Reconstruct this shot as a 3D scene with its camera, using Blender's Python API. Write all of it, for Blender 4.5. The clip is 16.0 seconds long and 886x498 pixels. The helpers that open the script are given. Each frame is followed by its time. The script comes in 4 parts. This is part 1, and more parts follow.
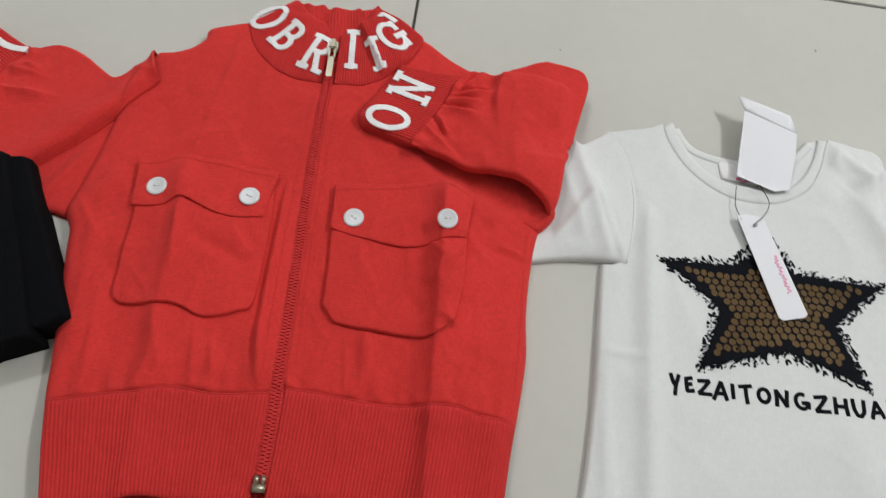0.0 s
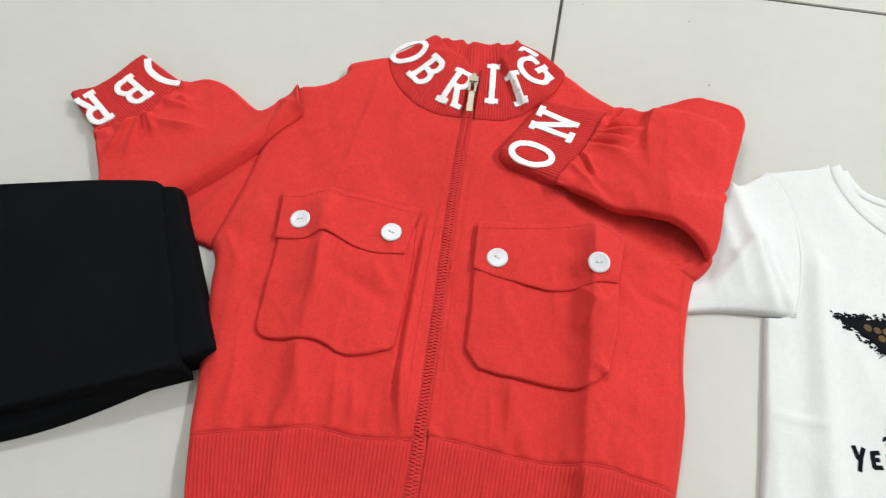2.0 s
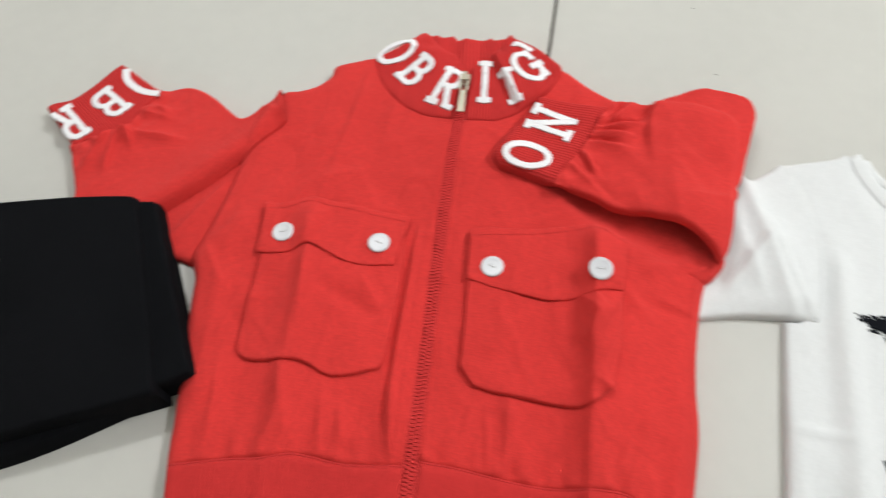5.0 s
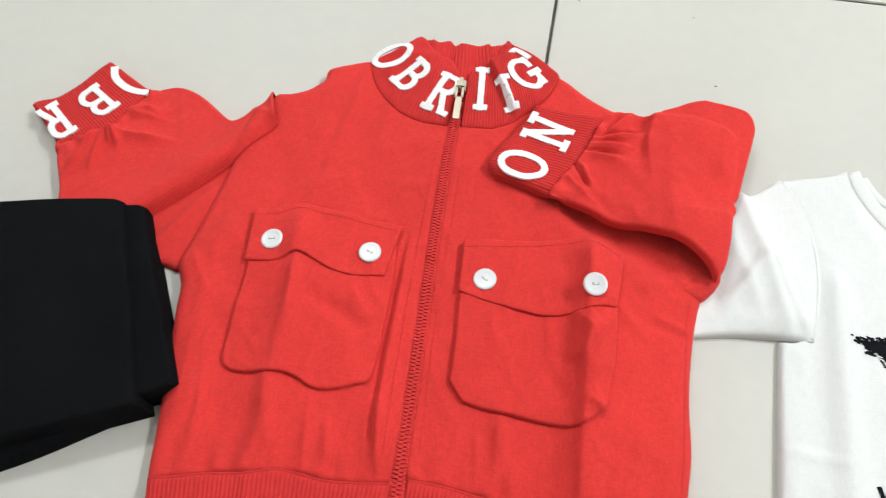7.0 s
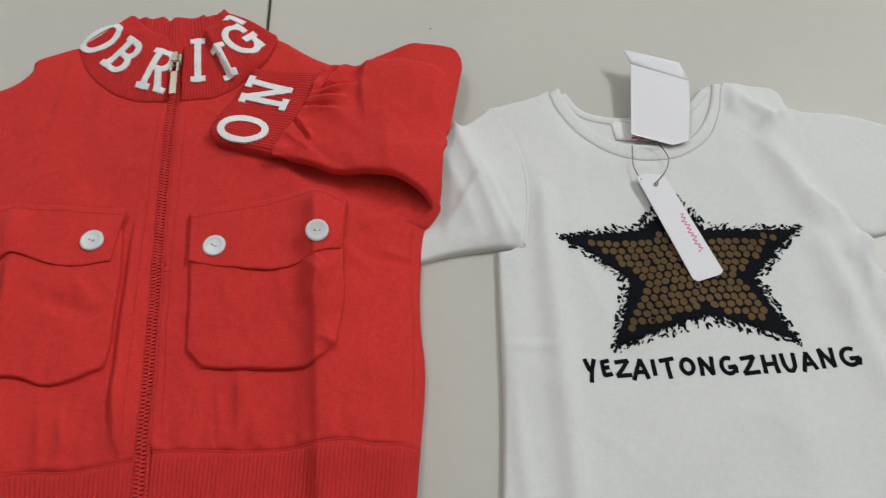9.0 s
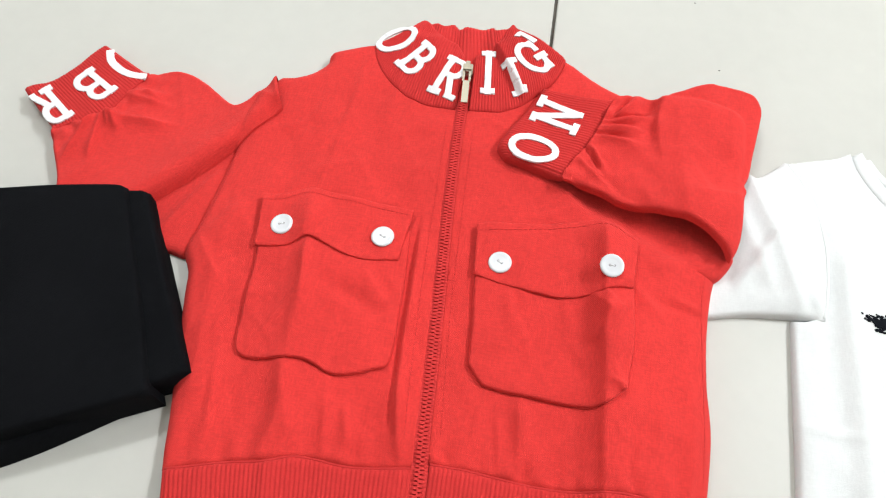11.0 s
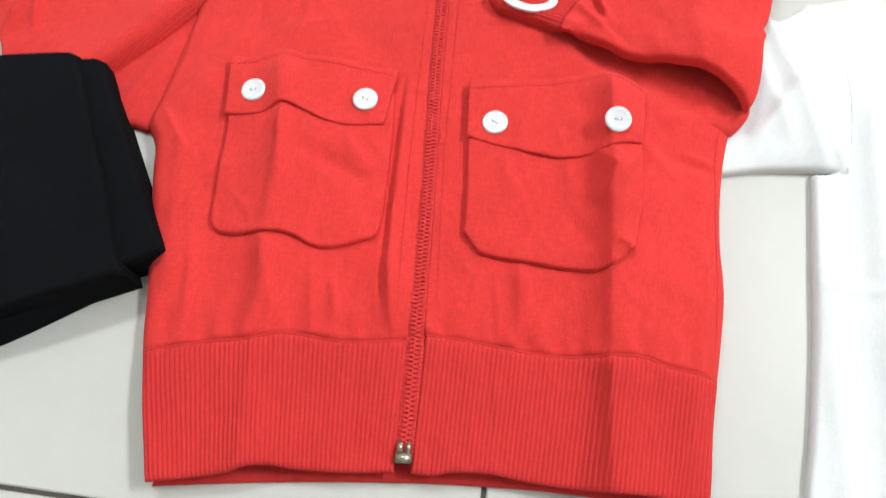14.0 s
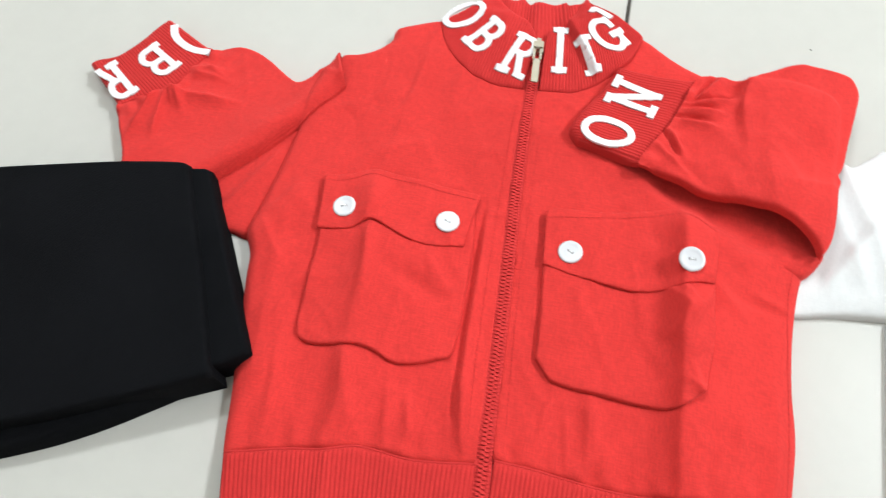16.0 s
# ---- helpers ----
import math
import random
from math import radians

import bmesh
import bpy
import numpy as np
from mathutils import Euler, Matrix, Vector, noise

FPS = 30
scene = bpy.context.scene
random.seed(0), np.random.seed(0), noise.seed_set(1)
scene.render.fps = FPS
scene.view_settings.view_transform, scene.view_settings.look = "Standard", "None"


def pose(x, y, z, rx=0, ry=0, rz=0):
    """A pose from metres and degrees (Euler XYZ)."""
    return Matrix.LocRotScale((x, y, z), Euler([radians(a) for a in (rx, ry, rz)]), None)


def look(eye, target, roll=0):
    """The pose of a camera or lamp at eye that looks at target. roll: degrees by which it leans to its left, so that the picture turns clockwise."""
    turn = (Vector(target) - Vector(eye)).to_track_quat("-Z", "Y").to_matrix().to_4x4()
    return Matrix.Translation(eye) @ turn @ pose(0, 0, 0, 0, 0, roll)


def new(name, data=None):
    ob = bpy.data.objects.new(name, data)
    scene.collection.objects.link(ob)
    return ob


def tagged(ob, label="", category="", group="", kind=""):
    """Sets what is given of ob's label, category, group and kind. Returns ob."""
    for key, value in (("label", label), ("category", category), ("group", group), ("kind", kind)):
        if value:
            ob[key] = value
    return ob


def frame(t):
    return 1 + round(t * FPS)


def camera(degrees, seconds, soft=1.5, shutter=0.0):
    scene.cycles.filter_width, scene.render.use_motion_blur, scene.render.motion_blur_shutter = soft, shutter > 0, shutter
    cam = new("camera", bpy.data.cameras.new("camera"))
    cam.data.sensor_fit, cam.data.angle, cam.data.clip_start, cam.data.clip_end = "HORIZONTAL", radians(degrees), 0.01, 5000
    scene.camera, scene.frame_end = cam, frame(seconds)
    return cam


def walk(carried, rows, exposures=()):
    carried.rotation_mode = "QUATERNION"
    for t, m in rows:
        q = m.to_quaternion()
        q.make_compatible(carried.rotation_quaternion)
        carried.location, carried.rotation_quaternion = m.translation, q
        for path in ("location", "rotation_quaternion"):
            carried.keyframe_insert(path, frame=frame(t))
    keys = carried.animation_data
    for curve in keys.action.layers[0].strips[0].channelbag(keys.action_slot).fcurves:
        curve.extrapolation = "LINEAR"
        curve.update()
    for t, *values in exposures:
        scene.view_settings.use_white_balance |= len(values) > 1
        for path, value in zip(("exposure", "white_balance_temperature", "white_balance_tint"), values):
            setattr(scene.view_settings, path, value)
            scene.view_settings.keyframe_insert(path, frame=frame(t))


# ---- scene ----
cam = camera(68.4, 16.0, soft=1.2, shutter=0.35)
PATH = [
    (0, (0.042, -0.001, 0.465), (0.092, 0.915, -1.312), 10.6),
    (0.5, (0.023, -0.004, 0.468), (0.025, 0.978, -1.274), 10.5),
    (1, (0.019, 0.002, 0.464), (-0.016, 0.975, -1.283), 8.6),
    (1.5, (0.006, 0.008, 0.454), (-0.154, 0.981, -1.286), 1.8),
    (2, (-0.011, 0.009, 0.445), (-0.206, 0.974, -1.297), -0.2),
    (2.5, (-0.019, 0.004, 0.442), (-0.32, 1.01, -1.26), -3.3),
    (3, (0.035, 0.02, 0.444), (0.017, 1.039, -1.277), 3.8),
    (3.5, (0.088, 0.027, 0.444), (0.185, 1.014, -1.293), 5.8),
    (4, (0.104, 0.029, 0.443), (0.214, 1.001, -1.301), 5.2),
    (4.5, (0.06, 0.02, 0.431), (0.058, 1.017, -1.303), 4.2),
    (5, (0.003, 0.031, 0.421), (-0.243, 0.993, -1.315), -4.5),
    (5.2, (-0.022, 0.033, 0.414), (-0.342, 1.01, -1.303), -5.3),
    (7.3, (0.014, 0.045, 0.421), (-0.152, 0.999, -1.329), -0.2),
    (7.5, (0.038, 0.043, 0.424), (-0.032, 1.001, -1.33), 1.6),
    (8, (0.085, 0.038, 0.43), (0.173, 0.976, -1.334), 5.5),
    (8.5, (0.117, 0.029, 0.429), (0.274, 0.936, -1.347), 6.4),
    (9, (0.108, 0.027, 0.428), (0.254, 0.943, -1.343), 6.7),
    (9.5, (0.063, 0.028, 0.424), (0.138, 0.976, -1.336), 6.3),
    (10, (0.002, 0.028, 0.421), (-0.066, 1.034, -1.306), 3.5),
    (10.2, (-0.017, 0.031, 0.418), (-0.16, 1.018, -1.315), 1.5),
    (12.3, (-0.027, 0.039, 0.401), (-0.176, 0.97, -1.363), 0.5),
    (12.5, (-0.023, 0.042, 0.398), (-0.178, 0.958, -1.373), -0.3),
    (13, (-0.02, 0.044, 0.393), (-0.172, 0.915, -1.401), -0.9),
    (13.5, (-0.017, 0.038, 0.384), (-0.155, 0.887, -1.422), -1.1),
    (14, (-0.019, 0.025, 0.368), (-0.123, 0.736, -1.499), -0.8),
    (14.5, (-0.022, 0.012, 0.354), (-0.131, 0.686, -1.525), -1.4),
    (15, (-0.018, 0.025, 0.365), (-0.19, 0.773, -1.481), -5.4),
    (15.5, (-0.02, 0.041, 0.383), (-0.223, 0.879, -1.421), -5.3),
    (16, (-0.041, 0.045, 0.398), (-0.312, 0.918, -1.381), -5),
]
EXPOSURES = [(0, -0.07, 6490, 8), (0.5, 0.22, 6470, 8), (1, 0.25, 6470, 8), (1.5, 0.3, 6470, 8), (2, 0.48, 6430, 7), (2.5, 0.52, 6430, 7), (3, 0.4, 6450, 8), (3.5, -0.12, 6490, 8), (4, -0.35, 6530, 8), (4.5, -0.1, 6530, 8),
             (5, 0.36, 6490, 8), (5.2, 0.42, 6470, 8), (7.3, 0.58, 6430, 7), (7.5, 0.42, 6430, 7), (8, -0.1, 6470, 8), (8.5, -0.32, 6490, 8), (9, -0.25, 6530, 8), (9.5, -0.12, 6530, 8), (10, 0.36, 6490, 8), (10.2, 0.48, 6470, 8),
             (12.3, 0.80, 6250, 6), (12.5, 0.80, 6250, 6), (16, 0.77, 6250, 6)]
walk(cam, [(t, look(eye, target, roll)) for t, eye, target, roll in PATH], EXPOSURES)

# ---- light ----
world = bpy.data.worlds.new("room_air")
world.use_nodes = True
world.node_tree.nodes["Background"].inputs[0].default_value = (0.9, 0.95, 1.0, 1)
world.node_tree.nodes["Background"].inputs[1].default_value = 0.02
scene.world = world


def area_lamp(name, eye, target, sx, sy, watts, colour):
    data = bpy.data.lights.new(name, "AREA")
    data.shape, data.size, data.size_y, data.energy, data.color = "RECTANGLE", sx, sy, watts, colour
    ob = new(name, data)
    ob.matrix_world = look(eye, target)
    return ob


area_lamp("tube_light", (2.2, 1.1, 2.45), (0.1, 0.2, 0), 1.2, 0.35, 66, (0.95, 0.967, 1.0))
# no known lamp: fill added on the left to even out the brightness
area_lamp("left_fill_light", (-0.9, 1.6, 2.6), (0.05, 0.2, 0), 1.2, 0.25, 27, (0.95, 0.967, 1.0))

# ---- materials ----


def material(name, colour, rough=0.8, metal=0.0, spec=0.3):
    m = bpy.data.materials.new(name)
    m.use_nodes = True
    b = m.node_tree.nodes["Principled BSDF"]
    b.inputs["Base Color"].default_value = (*colour, 1)
    b.inputs["Roughness"].default_value = rough
    b.inputs["Metallic"].default_value = metal
    b.inputs["Specular IOR Level"].default_value = spec
    return m, m.node_tree.nodes, m.node_tree.links, b


def mottled(nodes, links, bsdf, colour, low, high, scales=(14, 160), detail=4):
    """Colour variation at two scales, between low and high times the colour."""
    co = nodes.new("ShaderNodeTexCoord")
    mixes = None
    for k, scale in enumerate(scales):
        n = nodes.new("ShaderNodeTexNoise")
        n.inputs["Scale"].default_value, n.inputs["Detail"].default_value = scale, detail
        links.new(co.outputs["Object"], n.inputs["Vector"])
        if mixes is None:
            mixes = n.outputs["Fac"]
        else:
            a = nodes.new("ShaderNodeMath")
            a.operation = "MULTIPLY_ADD"
            links.new(n.outputs["Fac"], a.inputs[0])
            a.inputs[1].default_value = 0.5
            links.new(mixes, a.inputs[2])
            mixes = a.outputs[0]
    r = nodes.new("ShaderNodeMapRange")
    r.inputs[1].default_value, r.inputs[2].default_value = 0.45, 1.05
    links.new(mixes, r.inputs[0])
    c = nodes.new("ShaderNodeMix")
    c.data_type = "RGBA"
    links.new(r.outputs[0], c.inputs[0])
    c.inputs[6].default_value = (*[min(1, v * low) for v in colour], 1)
    c.inputs[7].default_value = (*[min(1, v * high) for v in colour], 1)
    links.new(c.outputs[2], bsdf.inputs["Base Color"])
    return co


def woven(name, colour, twill=0.0, yarn=0.0, angle=35, pitch=900, grain=1500, strength=0.25, low=0.92, high=1.07, sheen=0.03, rough=0.88, spec=0.1):
    m, nodes, links, b = material(name, colour, rough, 0, spec)
    b.inputs["Sheen Weight"].default_value = sheen
    b.inputs["Sheen Roughness"].default_value = 0.5
    co = mottled(nodes, links, b, colour, low, high)
    if yarn:
        threads = []
        for squash in ((1, 0.16, 1), (0.16, 1, 1)):
            lay = nodes.new("ShaderNodeMapping")
            lay.inputs["Scale"].default_value = squash
            links.new(co.outputs["Object"], lay.inputs["Vector"])
            slub = nodes.new("ShaderNodeTexNoise")
            slub.inputs["Scale"].default_value, slub.inputs["Detail"].default_value = 1150, 2
            links.new(lay.outputs[0], slub.inputs["Vector"])
            threads.append(slub.outputs["Fac"])
        both = nodes.new("ShaderNodeMath")
        both.operation = "ADD"
        links.new(threads[0], both.inputs[0])
        links.new(threads[1], both.inputs[1])
        tone = nodes.new("ShaderNodeMapRange")
        tone.inputs[1].default_value, tone.inputs[2].default_value = 0.75, 1.25
        tone.inputs[3].default_value, tone.inputs[4].default_value = 1 - yarn, 1 + yarn
        links.new(both.outputs[0], tone.inputs[0])
        dye = b.inputs["Base Color"].links[0].from_socket
        tint = nodes.new("ShaderNodeVectorMath")
        tint.operation = "SCALE"
        links.new(dye, tint.inputs[0])
        links.new(tone.outputs[0], tint.inputs["Scale"])
        links.new(tint.outputs[0], b.inputs["Base Color"])
    fuzz = nodes.new("ShaderNodeTexNoise")
    fuzz.inputs["Scale"].default_value, fuzz.inputs["Detail"].default_value = grain, 2
    links.new(co.outputs["Object"], fuzz.inputs["Vector"])
    crease = nodes.new("ShaderNodeTexNoise")
    crease.inputs["Scale"].default_value, crease.inputs["Detail"].default_value = 45, 5
    links.new(co.outputs["Object"], crease.inputs["Vector"])
    total = nodes.new("ShaderNodeMath")
    total.operation = "MULTIPLY_ADD"
    links.new(crease.outputs["Fac"], total.inputs[0])
    total.inputs[1].default_value = 1.6
    links.new(fuzz.outputs["Fac"], total.inputs[2])
    out = total.outputs[0]
    if twill:
        mp = nodes.new("ShaderNodeMapping")
        mp.inputs["Rotation"].default_value = (0, 0, radians(angle))
        links.new(co.outputs["Object"], mp.inputs["Vector"])
        w = nodes.new("ShaderNodeTexWave")
        w.inputs["Scale"].default_value, w.inputs["Distortion"].default_value = pitch / 6.28, 0.6
        w.inputs["Detail"].default_value = 1
        links.new(mp.outputs[0], w.inputs["Vector"])
        t2 = nodes.new("ShaderNodeMath")
        t2.operation = "MULTIPLY_ADD"
        links.new(w.outputs["Fac"], t2.inputs[0])
        t2.inputs[1].default_value = twill
        links.new(out, t2.inputs[2])
        out = t2.outputs[0]
    bump = nodes.new("ShaderNodeBump")
    bump.inputs["Strength"].default_value, bump.inputs["Distance"].default_value = strength, 0.001
    links.new(out, bump.inputs["Height"])
    links.new(bump.outputs[0], b.inputs["Normal"])
    return m


RED = woven("red_cotton_twill", (0.570, 0.0345, 0.0310), twill=0.8, yarn=0.10, pitch=2100, strength=0.40)
RIB = woven("red_rib_knit", (0.465, 0.0275, 0.0262), yarn=0.06, strength=0.25, grain=1100)
TAPE = woven("red_zip_tape", (0.50, 0.033, 0.032), twill=1.0, angle=90, strength=0.3)
JERSEY = woven("white_cotton_jersey", (0.61, 0.615, 0.612), yarn=0.03, strength=0.16, low=0.97, high=1.03, sheen=0.05)
BLACK = woven("black_stretch_cotton", (0.0045, 0.0047, 0.0055), twill=0.5, strength=0.2, low=0.8, high=1.25, sheen=0.0, rough=0.95, spec=0.04)
THREAD = woven("white_embroidery_thread", (0.72, 0.71, 0.72), twill=0.8, angle=20, pitch=1800, strength=0.12, low=0.97, high=1.02, sheen=0)
INK = woven("black_print_ink", (0.0075, 0.0082, 0.0105), strength=0.15, low=0.85, high=1.2, sheen=0, rough=0.9, spec=0.03)
DOT = woven("bronze_print_ink", (0.105, 0.064, 0.027), strength=0.3, low=0.7, high=1.3, sheen=0, rough=0.7, spec=0.1)
# thread of the stitching, and the painted shade of seams
STITCH_AND_SHADE = woven("red_stitching_and_seam_shade", (0.46, 0.030, 0.029), strength=0.2)
TOOTH = material("red_plastic_tooth", (0.52, 0.033, 0.032), 0.8, 0, 0.12)[0]
METAL = material("nickel_zip_metal", (0.40, 0.36, 0.285), 0.36, 1.0)[0]
CARD = woven("white_card", (0.70, 0.695, 0.73), strength=0.03, low=0.98, high=1.01, sheen=0, rough=0.6)
PINK = material("pink_print", (0.72, 0.12, 0.30), 0.7)[0]
CORD = material("dark_cord", (0.06, 0.055, 0.055), 0.9)[0]
SATIN = woven("white_satin_label", (0.74, 0.72, 0.72), strength=0.05, low=0.97, high=1.02, sheen=0, rough=0.45)
HOLE_SHADE = material("shaded_button_hole", (0.30, 0.29, 0.30), 0.9)[0]
SPECK = material("dark_grit", (0.05, 0.045, 0.04), 0.9)[0]
PLASTIC, pn, pl, pb = material("white_button_plastic", (0.57, 0.57, 0.59), 0.32, 0, 0.5)
mottled(pn, pl, pb, (0.57, 0.57, 0.59), 0.96, 1.02, (60, 400))

TILE, tn, tl, tb = material("cream_vitrified_tile", (0.468, 0.459, 0.423), 0.32, 0, 0.3)
tco = mottled(tn, tl, tb, (0.468, 0.459, 0.423), 0.955, 1.04, (5, 60))
trough = tn.new("ShaderNodeTexNoise")
trough.inputs["Scale"].default_value = 9
tl.new(tco.outputs["Object"], trough.inputs["Vector"])
tmap = tn.new("ShaderNodeMapRange")
tmap.inputs[3].default_value, tmap.inputs[4].default_value = 0.30, 0.46
tl.new(trough.outputs["Fac"], tmap.inputs[0])
tl.new(tmap.outputs[0], tb.inputs["Roughness"])
GROUT, gn, gl, gb = material("dark_grout", (0.06, 0.053, 0.043), 0.95)
mottled(gn, gl, gb, (0.06, 0.053, 0.043), 0.6, 1.6, (30, 300))
PAINT, wn, wl, wb = material("off_white_wall_paint", (0.72, 0.71, 0.67), 0.9)
mottled(wn, wl, wb, (0.72, 0.71, 0.67), 0.95, 1.04, (2, 40))

# ---- tools for cloth and thin pieces ----
from mathutils import geometry


def spline(ctrl, step=0.003, closed=True):
    """A smooth line through the control points; a third number marks a corner."""
    n = len(ctrl)
    p = [Vector(c[:2]) for c in ctrl]
    out = []
    for i in range(n if closed else n - 1):
        a, b = p[i], p[(i + 1) % n]
        before = p[i - 1] if (closed or i > 0) else a
        after = p[(i + 2) % n] if (closed or i + 2 < n) else b
        ta = (b - a) if len(ctrl[i]) > 2 else (b - before) * 0.5
        tb_ = (b - a) if len(ctrl[(i + 1) % n]) > 2 else (after - a) * 0.5
        m = (b - a).length
        for v in (ta, tb_):
            if v.length > 1.3 * m:
                v *= 1.3 * m / v.length
        k = max(1, int(math.ceil(m / step)))
        for j in range(k):
            u = j / k
            h = (2 * u**3 - 3 * u**2 + 1, u**3 - 2 * u**2 + u, -2 * u**3 + 3 * u**2, u**3 - u**2)
            out.append(a * h[0] + ta * h[1] + b * h[2] + tb_ * h[3])
    if not closed:
        out.append(p[-1])
    return np.array([tuple(v) for v in out])


def even(line, n):
    """n points evenly along a line."""
    d = np.concatenate([[0], np.cumsum(np.hypot(*np.diff(line, axis=0).T))])
    u = np.linspace(0, d[-1], n)
    return np.stack([np.interp(u, d, line[:, 0]), np.interp(u, d, line[:, 1])], 1)


def seg_dist(pts, a, b):
    """Distance of each point to the nearest of the segments a-b."""
    best = np.full(len(pts), 1e9)
    for s in range(0, len(a), 200):
        aa, ab = a[s:s + 200], b[s:s + 200] - a[s:s + 200]
        w = pts[:, None, :] - aa[None]
        t = np.clip((w * ab).sum(2) / np.maximum((ab * ab).sum(1), 1e-12), 0, 1)
        best = np.minimum(best, np.sqrt(((w - t[..., None] * ab) ** 2).sum(2)).min(1))
    return best


def contains(line, pts):
    x, y = pts[:, 0], pts[:, 1]
    ins = np.zeros(len(pts), bool)
    j = len(line) - 1
    for i in range(len(line)):
        xi, yi, xj, yj = *line[i], *line[j]
        if yi != yj:
            ins ^= ((yi > y) != (yj > y)) & (x < (xj - xi) * (y - yi) / (yj - yi) + xi)
        j = i
    return ins


def rnd(d, r):
    u = 1 - np.clip(d / r, 0, 1)
    return np.sqrt(np.maximum(0, 1 - u * u))


def wobble(x, y, scale, seed=0.0):
    return np.array([noise.noise((px * scale, py * scale, seed)) for px, py in zip(x, y)])


def ridge(x, y, x0, y0, x1, y1, width, amp, run=0.0, taper=0.02):
    """A fold along a line: a round ridge or, with run, a sharp crest whose left flank is width wide and whose right flank is run wide."""
    dx, dy = x1 - x0, y1 - y0
    ln = math.hypot(dx, dy)
    u = ((x - x0) * dx + (y - y0) * dy) / ln
    s = ((x - x0) * dy - (y - y0) * dx) / ln
    ends = 1 / (1 + np.exp(-np.clip(u / taper * 4, -30, 30))) / (1 + np.exp(-np.clip((ln - u) / taper * 4, -30, 30)))
    if run:
        prof = np.exp(-np.hypot(np.where(s < 0, s / width, s / run), 0.15) + 0.15)
    else:
        prof = np.exp(-(s / width) ** 2)
    return amp * prof * ends


def creases(x, y, scale, seed):
    """Fine pressed lines that wander over the cloth, between 0 and 1."""
    wx, wy = x + 0.012 * wobble(x, y, 24, seed + 3), y + 0.012 * wobble(x, y, 24, seed + 6)
    return np.maximum(0, 1 - 3.2 * np.abs(wobble(wx, wy * 0.6, scale, seed))) ** 2


def part(name, data, mat, parent=None, label="", smooth=True):
    """Links a bmesh or mesh as one object under its thing."""
    if isinstance(data, bmesh.types.BMesh):
        me = bpy.data.meshes.new(name)
        data.to_mesh(me)
        data.free()
    else:
        me = data
    if mat and not me.materials:
        me.materials.append(mat)
    if smooth:
        me.polygons.foreach_set("use_smooth", [True] * len(me.polygons))
    ob = new(name, me)
    ob.parent = parent
    if label:
        tagged(ob, label)
    return ob


def mesh_of(name, verts, faces):
    me = bpy.data.meshes.new(name)
    me.from_pydata([tuple(map(float, v)) for v in verts], [], faces)
    me.update()
    return me


